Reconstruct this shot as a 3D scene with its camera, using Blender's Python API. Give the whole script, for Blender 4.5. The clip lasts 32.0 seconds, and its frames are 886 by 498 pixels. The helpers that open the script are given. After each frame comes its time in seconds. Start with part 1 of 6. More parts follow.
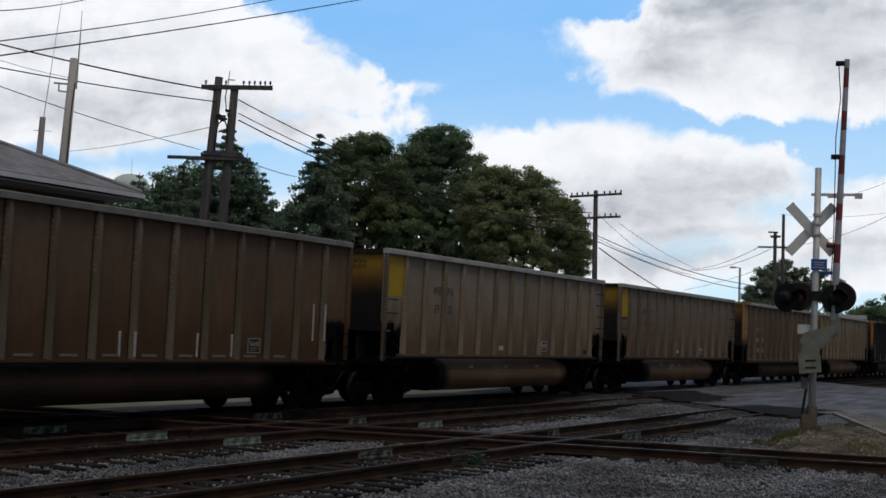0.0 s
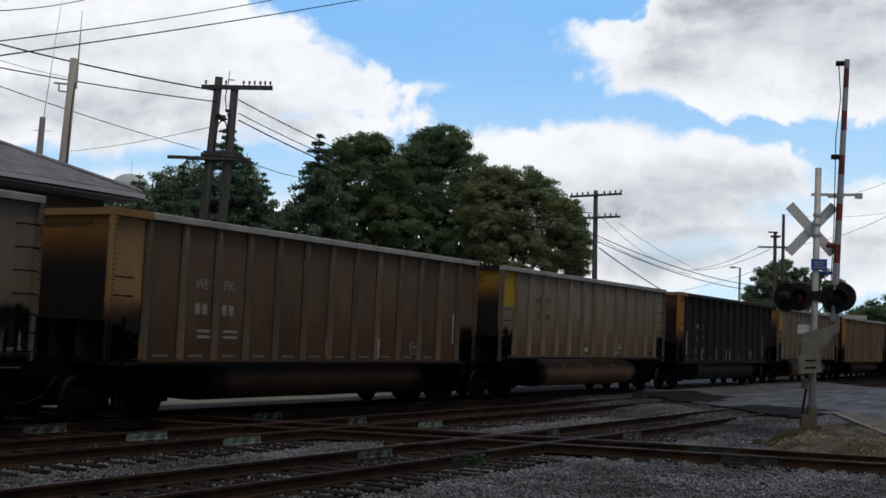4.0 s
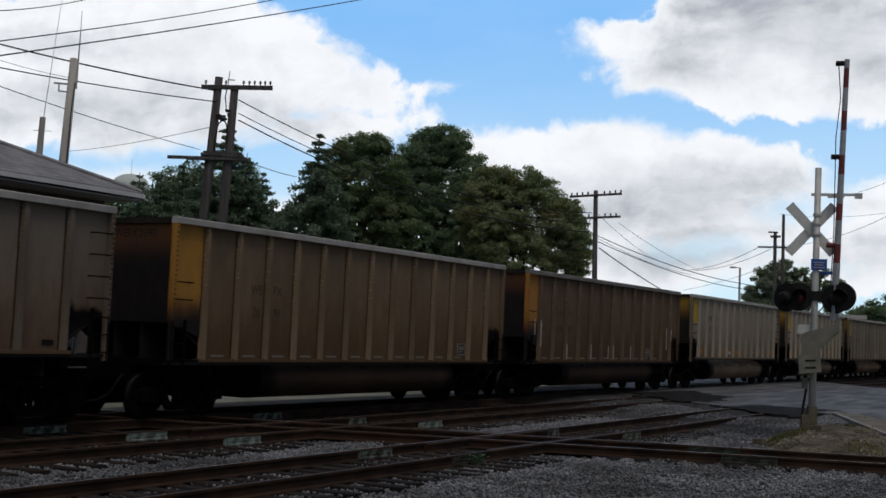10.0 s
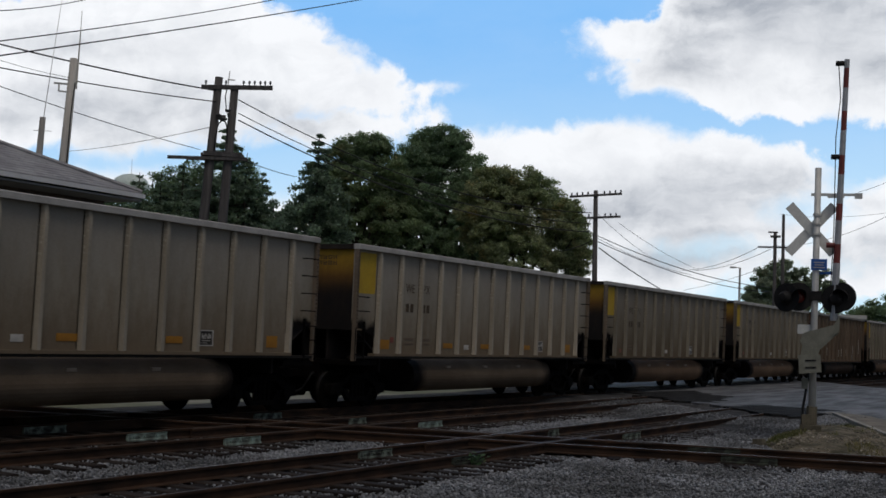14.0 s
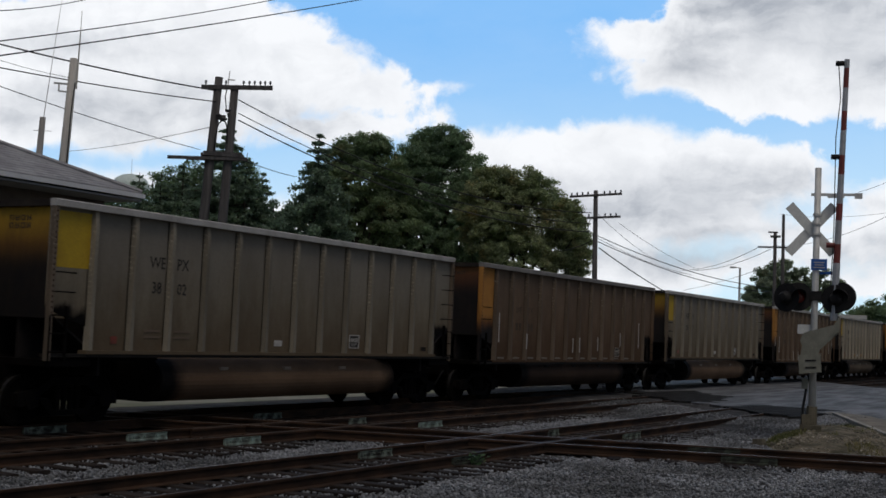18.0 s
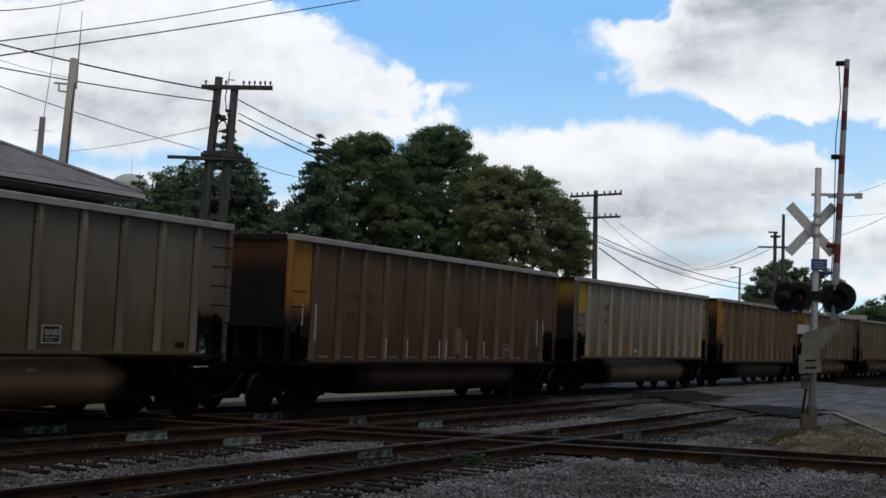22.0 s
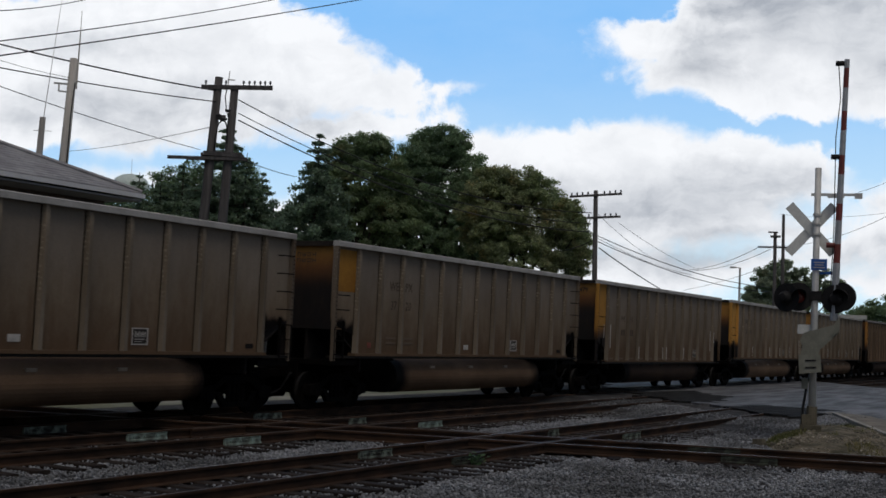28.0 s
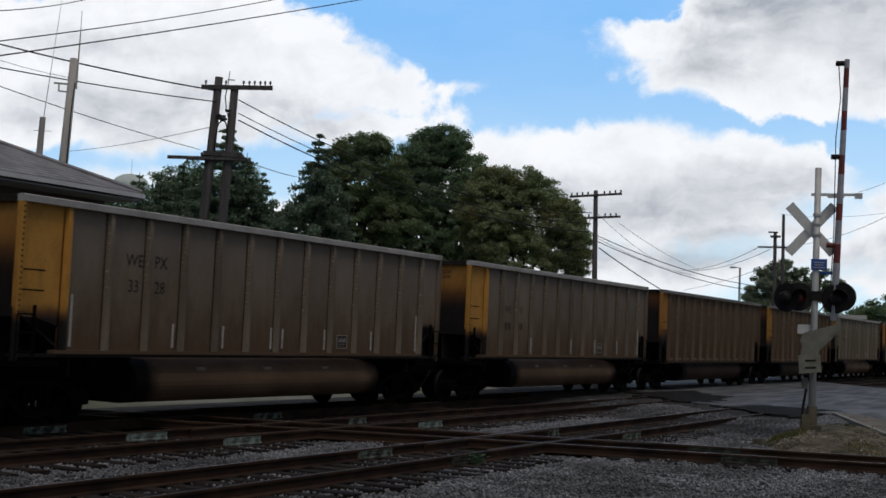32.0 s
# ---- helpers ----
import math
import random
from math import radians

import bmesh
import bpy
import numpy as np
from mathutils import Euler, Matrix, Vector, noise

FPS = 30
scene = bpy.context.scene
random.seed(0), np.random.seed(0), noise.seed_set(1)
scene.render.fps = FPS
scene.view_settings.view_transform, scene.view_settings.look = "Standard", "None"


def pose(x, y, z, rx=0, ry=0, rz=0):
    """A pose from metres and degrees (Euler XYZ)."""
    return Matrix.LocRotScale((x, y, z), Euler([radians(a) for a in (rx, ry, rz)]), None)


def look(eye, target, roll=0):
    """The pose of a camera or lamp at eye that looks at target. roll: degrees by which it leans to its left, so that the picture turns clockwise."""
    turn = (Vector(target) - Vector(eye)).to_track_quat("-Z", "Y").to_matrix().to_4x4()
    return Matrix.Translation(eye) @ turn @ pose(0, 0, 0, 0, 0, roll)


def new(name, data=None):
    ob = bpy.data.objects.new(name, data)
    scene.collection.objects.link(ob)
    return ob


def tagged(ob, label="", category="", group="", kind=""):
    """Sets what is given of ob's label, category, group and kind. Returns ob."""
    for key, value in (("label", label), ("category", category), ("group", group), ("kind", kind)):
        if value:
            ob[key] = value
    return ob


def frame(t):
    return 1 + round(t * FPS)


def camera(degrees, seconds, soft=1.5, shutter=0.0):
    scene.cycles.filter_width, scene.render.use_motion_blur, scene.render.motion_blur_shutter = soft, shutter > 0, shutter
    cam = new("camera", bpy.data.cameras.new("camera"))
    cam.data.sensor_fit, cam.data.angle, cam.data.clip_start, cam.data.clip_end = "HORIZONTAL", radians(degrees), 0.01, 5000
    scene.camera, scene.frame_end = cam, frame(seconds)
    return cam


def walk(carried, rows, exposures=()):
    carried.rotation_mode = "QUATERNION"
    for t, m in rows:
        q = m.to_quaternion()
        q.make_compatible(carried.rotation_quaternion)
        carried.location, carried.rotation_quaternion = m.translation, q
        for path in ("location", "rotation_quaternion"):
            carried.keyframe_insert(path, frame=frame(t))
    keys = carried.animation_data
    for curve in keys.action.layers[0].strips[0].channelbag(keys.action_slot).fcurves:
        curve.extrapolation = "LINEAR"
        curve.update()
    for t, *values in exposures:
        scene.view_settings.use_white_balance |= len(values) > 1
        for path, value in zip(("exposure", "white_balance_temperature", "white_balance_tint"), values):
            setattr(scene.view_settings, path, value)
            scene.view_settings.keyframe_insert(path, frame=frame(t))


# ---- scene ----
cam = camera(39.92, 32.0, soft=1.6, shutter=0.12)
EYE = Vector((0.0, 0.0, 2.01))
AIM = Vector((17.29, 9.96, 3.36))
ROLL = 2.46
VIEW = look(EYE, AIM, ROLL)
walk(cam, [(0, VIEW), (32, VIEW)], exposures=[(0, 0.0), (32, 0.0)])

# ---------------------------------------------------------------- light
SUN_EL, SUN_AZ = 64.0, -138.0        # degrees; azimuth from +X towards +Y
world = bpy.data.worlds.new("sky_light")
scene.world = world
world.use_nodes = True
wn = world.node_tree
sky = wn.nodes.new("ShaderNodeTexSky")
sky.sky_type, sky.sun_disc = "NISHITA", False
sky.sun_elevation, sky.sun_rotation = radians(SUN_EL), radians(90 - SUN_AZ)
sky.dust_density = 3.0
wn.links.new(sky.outputs[0], wn.nodes["Background"].inputs["Color"])
wn.nodes["Background"].inputs["Strength"].default_value = 0.040

sun_data = bpy.data.lights.new("sun", "SUN")
sun_data.energy, sun_data.angle, sun_data.color = 0.56, radians(24), (1.0, 0.91, 0.79)
sun = new("sun", sun_data)
a, e = radians(SUN_AZ), radians(SUN_EL)
sun.matrix_basis = look((math.cos(a) * math.cos(e) * 90, math.sin(a) * math.cos(e) * 90, math.sin(e) * 90), (0, 0, 0))


# ---------------------------------------------------------------- node helpers
class Nodes:
    """Short-hand for building one material's node tree."""

    def __init__(self, name):
        self.mat = bpy.data.materials.new(name)
        self.mat.use_nodes = True
        self.t = self.mat.node_tree
        self.bsdf = self.t.nodes["Principled BSDF"]
        self.out = self.t.nodes["Material Output"]

    def n(self, kind, **props):
        nd = self.t.nodes.new("ShaderNode" + kind)
        for k, v in props.items():
            setattr(nd, k, v)
        return nd

    def put(self, sock, v):
        if isinstance(v, bpy.types.NodeSocket):
            self.t.links.new(v, sock)
        elif isinstance(v, (tuple, list)) and len(v) == 3 and sock.type == "RGBA":
            sock.default_value = (*v, 1)
        else:
            sock.default_value = v

    def math(self, op, a, b=0.0, c=0.0, clamp=False):
        nd = self.n("Math", operation=op, use_clamp=clamp)
        for s, v in zip(nd.inputs, (a, b, c)):
            self.put(s, v)
        return nd.outputs[0]

    def mix(self, f, a, b, blend="MIX"):
        nd = self.n("Mix", data_type="RGBA", blend_type=blend)
        self.put(nd.inputs[0], f), self.put(nd.inputs[6], a), self.put(nd.inputs[7], b)
        return nd.outputs[2]

    def noise(self, vec, scale, detail=4.0, rough=0.55, dist=0.0):
        nd = self.n("TexNoise")
        self.put(nd.inputs["Vector"], vec)
        nd.inputs["Scale"].default_value, nd.inputs["Detail"].default_value = scale, detail
        nd.inputs["Roughness"].default_value, nd.inputs["Distortion"].default_value = rough, dist
        return nd.outputs["Fac"]

    def ramp(self, f, lo, hi, a=0.0, b=1.0):
        nd = self.n("MapRange", interpolation_type="SMOOTHSTEP")
        for s, v in zip(nd.inputs, (f, lo, hi, a, b)):
            self.put(s, v)
        return nd.outputs[0]

    def coords(self, scale=(1, 1, 1)):
        tc = self.n("TexCoord")
        mp = self.n("Mapping")
        self.put(mp.inputs["Vector"], tc.outputs["Object"])
        mp.inputs["Scale"].default_value = scale
        return mp.outputs[0]

    def xyz(self):
        s = self.n("SeparateXYZ")
        self.put(s.inputs[0], self.n("TexCoord").outputs["Object"])
        return s.outputs

    def bump(self, h, strength=0.3, dist=0.02):
        nd = self.n("Bump")
        nd.inputs["Strength"].default_value, nd.inputs["Distance"].default_value = strength, dist
        self.put(nd.inputs["Height"], h)
        self.put(self.bsdf.inputs["Normal"], nd.outputs[0])

    def done(self, color, rough=0.7, metal=0.0):
        self.put(self.bsdf.inputs["Base Color"], color)
        self.put(self.bsdf.inputs["Roughness"], rough)
        self.put(self.bsdf.inputs["Metallic"], metal)
        return self.mat


def worn(name, c1, c2, scale=1.5, fine=30.0, rough=0.75, metal=0.0, bump=0.2, stretch=(1, 1, 1), vary=0.0, island=0.0, bd=0.02, spec=None):
    """Two tones mixed in broad patches, with a fine grain over them."""
    m = Nodes(name)
    v = m.coords(stretch)
    f = m.ramp(m.noise(v, scale, 5.0, 0.6), 0.32, 0.68)
    g = m.noise(v, fine, 3.0, 0.7)
    col = m.mix(f, c1, c2)
    col = m.mix(1.0, col, m.mix(g, (0.72, 0.72, 0.72), (1.25, 1.25, 1.25)), "MULTIPLY")
    if vary:
        r = m.n("ObjectInfo").outputs["Random"]
        col = m.mix(1.0, col, m.mix(r, (1 - vary,) * 3, (1 + vary,) * 3), "MULTIPLY")
    if island:
        r = m.n("NewGeometry").outputs["Random Per Island"]
        col = m.mix(1.0, col, m.mix(r, (1 - island,) * 3, (1 + island,) * 3), "MULTIPLY")
    if bump:
        m.bump(m.math("ADD", g, m.math("MULTIPLY", f, 0.4)), bump, bd)
    m.put(m.bsdf.inputs["Specular IOR Level"], (0.5 if rough < 0.6 else 0.18) if spec is None else spec)
    return m.done(col, m.math("MULTIPLY_ADD", g, 0.2, rough - 0.1), metal)


# ---------------------------------------------------------------- geometry helpers
class Geo:
    """Collects vertices and faces for one mesh."""

    def __init__(self):
        self.v, self.f = [], []

    def add(self, verts, faces):
        o = len(self.v)
        self.v += [tuple(p) for p in verts]
        self.f += [tuple(i + o for i in q) for q in faces]
        return self

    def box(self, x0, x1, y0, y1, z0, z1, m=None):
        vs = [Vector((x, y, z)) for z in (z0, z1) for y in (y0, y1) for x in (x0, x1)]
        if m is not None:
            vs = [m @ p for p in vs]
        return self.add(vs, [(0, 2, 3, 1), (4, 5, 7, 6), (0, 1, 5, 4), (1, 3, 7, 5), (3, 2, 6, 7), (2, 0, 4, 6)])

    def chamfer(self, x0, x1, y0, y1, z0, z1, c):
        """A box with its four upright-in-y edges cut off: an octagon profile in x and z."""
        pts = [(x0 + c, z0), (x1 - c, z0), (x1, z0 + c), (x1, z1 - c), (x1 - c, z1), (x0 + c, z1), (x0, z1 - c), (x0, z0 + c)]
        return self.prism(pts, "y", y0, y1)

    def prism(self, pts, axis, a, b):
        """A polygon given in the two other axes, pulled along the axis from a to b."""
        def p(u, w, t):
            return {"x": (t, u, w), "y": (u, t, w), "z": (u, w, t)}[axis]
        n = len(pts)
        vs = [p(u, w, a) for u, w in pts] + [p(u, w, b) for u, w in pts]
        fs = [tuple(range(n)), tuple(range(2 * n - 1, n - 1, -1))]
        fs += [(i, i + n, (i + 1) % n + n, (i + 1) % n) for i in range(n)]
        return self.add(vs, fs)

    def tube(self, path, radii, n=8, cap=True):
        path = [Vector(q) for q in path]
        if not isinstance(radii, (list, tuple)):
            radii = [radii] * len(path)
        o = len(self.v)
        up = Vector((0, 0, 1))
        for i, q in enumerate(path):
            d = (path[min(i + 1, len(path) - 1)] - path[max(i - 1, 0)]).normalized()
            s = d.cross(up if abs(d.z) < 0.95 else Vector((1, 0, 0))).normalized()
            w = s.cross(d)
            for k in range(n):
                a = 2 * math.pi * k / n
                self.v.append(tuple(q + (s * math.cos(a) + w * math.sin(a)) * radii[i]))
        for i in range(len(path) - 1):
            for k in range(n):
                a, b = o + i * n + k, o + i * n + (k + 1) % n
                self.f.append((a, b, b + n, a + n))
        if cap:
            self.f.append(tuple(o + k for k in range(n))[::-1])
            self.f.append(tuple(o + (len(path) - 1) * n + k for k in range(n)))
        return self

    def lathe(self, prof, centre, axis="y", n=20):
        """A profile of (along, radius) turned about an axis through the centre."""
        o = len(self.v)
        c = Vector(centre)
        for t, r in prof:
            for k in range(n):
                a = 2 * math.pi * k / n
                u, w = r * math.cos(a), r * math.sin(a)
                self.v.append(tuple(c + Vector({"x": (t, u, w), "y": (u, t, w), "z": (u, w, t)}[axis])))
        for i in range(len(prof) - 1):
            for k in range(n):
                a, b = o + i * n + k, o + i * n + (k + 1) % n
                self.f.append((a, a + n, b + n, b))
        self.f.append(tuple(o + k for k in range(n)))
        self.f.append(tuple(o + (len(prof) - 1) * n + k for k in range(n))[::-1])
        return self

    def mesh(self, name, mat=None, smooth=False):
        me = bpy.data.meshes.new(name)
        me.from_pydata(self.v, [], self.f)
        if mat:
            me.materials.append(mat)
        if smooth:
            me.polygons.foreach_set("use_smooth", [True] * len(me.polygons))
        me.update()
        bm = bmesh.new()
        bm.from_mesh(me)
        bmesh.ops.recalc_face_normals(bm, faces=bm.faces)
        bm.to_mesh(me)
        bm.free()
        return me


def part(name, geo, mat, parent, label="", smooth=False):
    """Links one mesh under a thing or a part. geo may be a Geo or a mesh that several parts share."""
    if isinstance(geo, Geo):
        ob = new(name, geo.mesh(name, mat, smooth))
    else:
        ob = new(name, geo)
        if mat:
            ob.material_slots[0].link = "OBJECT"
            ob.material_slots[0].material = mat
    ob.parent = parent
    if label:
        tagged(ob, label)
    return ob


def thing(name, label, category, m=None, group="", kind=""):
    ob = new(name)
    ob.empty_display_size = 0.3
    if m is not None:
        ob.matrix_basis = m
    return tagged(ob, label, category, group, kind)


def solid(name, geo, mat, label, category="", kind="", group="", m=None, smooth=False):
    """A thing that is one mesh."""
    ob = new(name, geo.mesh(name, mat, smooth))
    if m is not None:
        ob.matrix_basis = m
    return tagged(ob, label, category, group, kind)


# ---------------------------------------------------------------- materials
def weathered(name, c1, c2, rust, streak=0.20, dark_edge=False):
    """Old side-sheet paint: broad fading, rain streaks down the sheet, brown grime splashed up from the sill, a
    lightened top, and near-black along the cut-away ends.
    """
    m = Nodes(name)
    r = m.n("ObjectInfo").outputs["Random"]
    comb = m.n("CombineXYZ")
    m.put(comb.inputs[2], m.math("MULTIPLY", r, 23.0))
    shift = m.n("VectorMath", operation="ADD")
    m.put(shift.inputs[0], m.coords((1, 1, 0.4))), m.put(shift.inputs[1], comb.outputs[0])
    f = m.ramp(m.noise(shift.outputs[0], 0.9, 5, 0.6), 0.32, 0.68)
    thin = m.n("VectorMath", operation="ADD")
    m.put(thin.inputs[0], m.coords((4, 1, 0.30))), m.put(thin.inputs[1], comb.outputs[0])
    st = m.ramp(m.noise(thin.outputs[0], 1.6, 5, 0.65), 0.45, 0.75)
    g = m.noise(m.coords(), 24, 3, 0.7)
    col = m.mix(f, c1, c2)
    col = m.mix(m.math("MULTIPLY", st, streak), col, rust)
    mottle = m.ramp(m.noise(shift.outputs[0], 4.5, 6, 0.65), 0.35, 0.70)
    col = m.mix(m.math("MULTIPLY", mottle, 0.30), col, rust)
    mean = sum(c1) / 3                    # upper sheets lightened in the paint: brighter and greyer with height
    tone = tuple(1.22 * (0.55 * mean + 0.45 * c) for c in c1)
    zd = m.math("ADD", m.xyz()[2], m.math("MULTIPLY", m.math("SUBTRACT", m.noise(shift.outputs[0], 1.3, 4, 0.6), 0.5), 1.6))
    col = m.mix(m.ramp(zd, 2.1, 3.7, 0.0, 0.55 if c1[0] < 1.9 * c1[2] else 0.22), col, tone)
    z = m.math("ADD", m.xyz()[2], m.math("MULTIPLY", m.math("SUBTRACT", m.noise(m.coords((2.2, 1, 0.8)), 1.7, 5, 0.65), 0.5), 1.3))
    col = m.mix(m.ramp(z, 2.75, 1.30, 0.0, 0.75), col, rust)
    # near-black below a wavy line along the cut-away edge
    if dark_edge:
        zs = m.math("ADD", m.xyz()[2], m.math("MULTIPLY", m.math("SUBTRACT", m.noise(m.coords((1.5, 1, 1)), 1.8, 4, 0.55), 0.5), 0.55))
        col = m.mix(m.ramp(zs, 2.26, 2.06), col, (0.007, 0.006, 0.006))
    col = m.mix(1.0, col, m.mix(g, (0.82,) * 3, (1.16,) * 3), "MULTIPLY")
    col = m.mix(1.0, col, m.mix(r, (0.92,) * 3, (1.08,) * 3), "MULTIPLY")
    m.bump(g, 0.10)
    m.put(m.bsdf.inputs["Specular IOR Level"], 0.10)
    return m.done(col, 0.78)


PAINTS = [
    ((0.255, 0.202, 0.145), (0.190, 0.149, 0.107), (0.116, 0.068, 0.038)),      # grey-brown
    ((0.182, 0.123, 0.080), (0.131, 0.088, 0.058), (0.090, 0.051, 0.029)),      # rusty brown
    ((0.335, 0.300, 0.238), (0.262, 0.232, 0.182), (0.165, 0.120, 0.076)),      # pale grey
    ((0.192, 0.132, 0.088), (0.140, 0.096, 0.064), (0.092, 0.053, 0.031)),      # dark brown
    ((0.190, 0.126, 0.078), (0.137, 0.090, 0.056), (0.088, 0.046, 0.025)),      # dull umber
    ((0.320, 0.262, 0.190), (0.240, 0.193, 0.138), (0.130, 0.080, 0.045)),      # dusty tan
    ((0.246, 0.214, 0.160), (0.185, 0.158, 0.117), (0.124, 0.088, 0.053)),      # olive grey
    ((0.250, 0.176, 0.106), (0.186, 0.130, 0.079), (0.112, 0.066, 0.035)),      # ochre brown
]
STEEL_BROWN = [weathered("weathered_brown_paint_%d" % i, *c) for i, c in enumerate(PAINTS)]
STEEL_DARK_EDGE = [weathered("brown_to_black_paint_%d" % i, *c, dark_edge=True) for i, c in enumerate(PAINTS)]


def drum_paint(name, c1, c2):
    """Grimy paint on a rolled tub, near-black towards both ends."""
    m = Nodes(name)
    f = m.ramp(m.noise(m.coords((0.5, 1, 1)), 1.0, 5, 0.6), 0.32, 0.68)
    g = m.noise(m.coords(), 25, 3, 0.7)
    col = m.mix(1.0, m.mix(f, c1, c2), m.mix(g, (0.75,) * 3, (1.2,) * 3), "MULTIPLY")
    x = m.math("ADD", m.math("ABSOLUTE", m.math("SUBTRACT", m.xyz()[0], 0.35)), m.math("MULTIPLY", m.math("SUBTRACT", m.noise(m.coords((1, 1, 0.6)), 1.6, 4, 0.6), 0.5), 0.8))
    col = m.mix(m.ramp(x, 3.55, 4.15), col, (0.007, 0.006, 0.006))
    m.bump(g, 0.2)
    m.put(m.bsdf.inputs["Specular IOR Level"], 0.10)
    return m.done(col, 0.75)


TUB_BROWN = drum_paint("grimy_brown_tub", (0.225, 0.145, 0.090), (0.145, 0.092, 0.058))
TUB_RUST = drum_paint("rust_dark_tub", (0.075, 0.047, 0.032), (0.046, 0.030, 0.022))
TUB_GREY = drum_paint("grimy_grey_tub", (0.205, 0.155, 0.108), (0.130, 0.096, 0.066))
GUTTER = worn("sandy_concrete_gutter", (0.25, 0.22, 0.175), (0.15, 0.13, 0.105), 1.2, 35, 0.9, 0.0, 0.3)


def post_paint(name, c1, c2, chip):
    """Paint on a side post, paler than the sheets, chipped pale towards the top by loading."""
    m = Nodes(name)
    v = m.coords((1, 1, 0.5))
    f = m.ramp(m.noise(v, 1.1, 5, 0.6), 0.32, 0.68)
    g = m.noise(m.coords(), 26, 3, 0.7)
    r = m.n("ObjectInfo").outputs["Random"]
    shift = m.n("VectorMath", operation="ADD")
    comb = m.n("CombineXYZ")
    m.put(comb.inputs[2], m.math("MULTIPLY", r, 37.0))
    m.put(shift.inputs[0], m.coords((2.0, 2.0, 1.0))), m.put(shift.inputs[1], comb.outputs[0])
    chips = m.ramp(m.noise(shift.outputs[0], 9.0, 4, 0.75), 0.50, 0.62)
    dash = m.ramp(m.math("SINE", m.math("MULTIPLY", m.xyz()[2], 62.0)), -0.2, 0.5)
    chips = m.math("MULTIPLY", chips, m.math("MULTIPLY", dash, m.ramp(m.xyz()[0], -0.035, -0.055)))
    high = m.ramp(m.math("ADD", m.xyz()[2], m.math("MULTIPLY", m.math("SUBTRACT", r, 0.5), 1.2)), 2.5, 3.1)
    col = m.mix(1.0, m.mix(f, c1, c2), m.mix(g, (0.72,) * 3, (1.25,) * 3), "MULTIPLY")
    col = m.mix(1.0, col, m.mix(r, (0.8,) * 3, (1.2,) * 3), "MULTIPLY")
    col = m.mix(m.math("MULTIPLY", m.math("MULTIPLY", chips, high), 0.75), col, chip)
    m.bump(g, 0.2)
    m.put(m.bsdf.inputs["Specular IOR Level"], 0.14)
    return m.done(col, 0.75)


STEEL_POST = [post_paint("pale_post_paint_%d" % i, *c) for i, c in enumerate([
    ((0.26, 0.218, 0.168), (0.175, 0.142, 0.106), (0.50, 0.44, 0.34)),
    ((0.215, 0.155, 0.106), (0.145, 0.102, 0.069), (0.40, 0.32, 0.24)),
    ((0.45, 0.405, 0.330), (0.345, 0.307, 0.245), (0.62, 0.56, 0.46)),
    ((0.215, 0.165, 0.122), (0.145, 0.110, 0.080), (0.40, 0.34, 0.27)),
    ((0.215, 0.172, 0.130), (0.145, 0.114, 0.084), (0.40, 0.34, 0.27)),
    ((0.33, 0.27, 0.195), (0.23, 0.18, 0.125), (0.55, 0.48, 0.38)),
    ((0.30, 0.268, 0.212), (0.205, 0.182, 0.142), (0.52, 0.47, 0.38)),
    ((0.285, 0.212, 0.138), (0.198, 0.145, 0.094), (0.48, 0.39, 0.28)),
])]
BLACK_SIDE = worn("faded_black_paint", (0.021, 0.018, 0.022), (0.032, 0.027, 0.031), 0.8, 25, 0.6, 0.0, 0.12, (1, 1, 0.4))
CHORD = worn("grey_dust_chord", (0.52, 0.51, 0.49), (0.36, 0.345, 0.325), 1.2, 30, 0.7)
CHORD_BLACK = worn("black_chord", (0.035, 0.032, 0.036), (0.060, 0.055, 0.058), 1.2, 30, 0.7)
CHORD_DARK = worn("dark_chord", (0.20, 0.19, 0.18), (0.30, 0.285, 0.27), 1.2, 30, 0.7)
# Underframe and wheel steels sit near black, with shade under the cars put in.
UNDER = worn("near_black_steel", (0.0035, 0.003, 0.003), (0.007, 0.006, 0.0055), 2.5, 30, 0.75, spec=0.06)
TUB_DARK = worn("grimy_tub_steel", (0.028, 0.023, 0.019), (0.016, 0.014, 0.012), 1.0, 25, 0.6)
YELLOW = worn("yellow_paint", (0.56, 0.37, 0.020), (0.46, 0.29, 0.018), 1.5, 30, 0.55, 0.0, 0.08)
ORANGE = worn("orange_paint", (0.40, 0.175, 0.030), (0.27, 0.105, 0.022), 1.3, 30, 0.6, 0.0, 0.08)
AMBER = worn("amber_paint", (0.44, 0.215, 0.036), (0.32, 0.145, 0.026), 1.3, 30, 0.6, 0.0, 0.08)
BRIGHT = worn("bright_amber_paint", (0.60, 0.30, 0.050), (0.48, 0.225, 0.040), 1.3, 30, 0.6, 0.0, 0.08)
TAN = worn("faded_tan_orange_paint", (0.40, 0.24, 0.11), (0.30, 0.165, 0.07), 1.3, 30, 0.6, 0.0, 0.08)
WHITE_MARK = worn("white_marking", (0.62, 0.60, 0.56), (0.45, 0.43, 0.40), 6, 60, 0.6, 0.0, 0.0)
CREAM_MARK = worn("dusty_white_marking", (0.42, 0.39, 0.34), (0.30, 0.27, 0.23), 6, 60, 0.6, 0.0, 0.0)
BLACK_MARK = worn("black_lettering_paint", (0.030, 0.028, 0.026), (0.055, 0.048, 0.042), 6, 60, 0.6, 0.0, 0.0)
FAINT_MARK = worn("weathered_lettering_paint", (0.075, 0.055, 0.040), (0.10, 0.075, 0.052), 6, 60, 0.7, 0.0, 0.0)
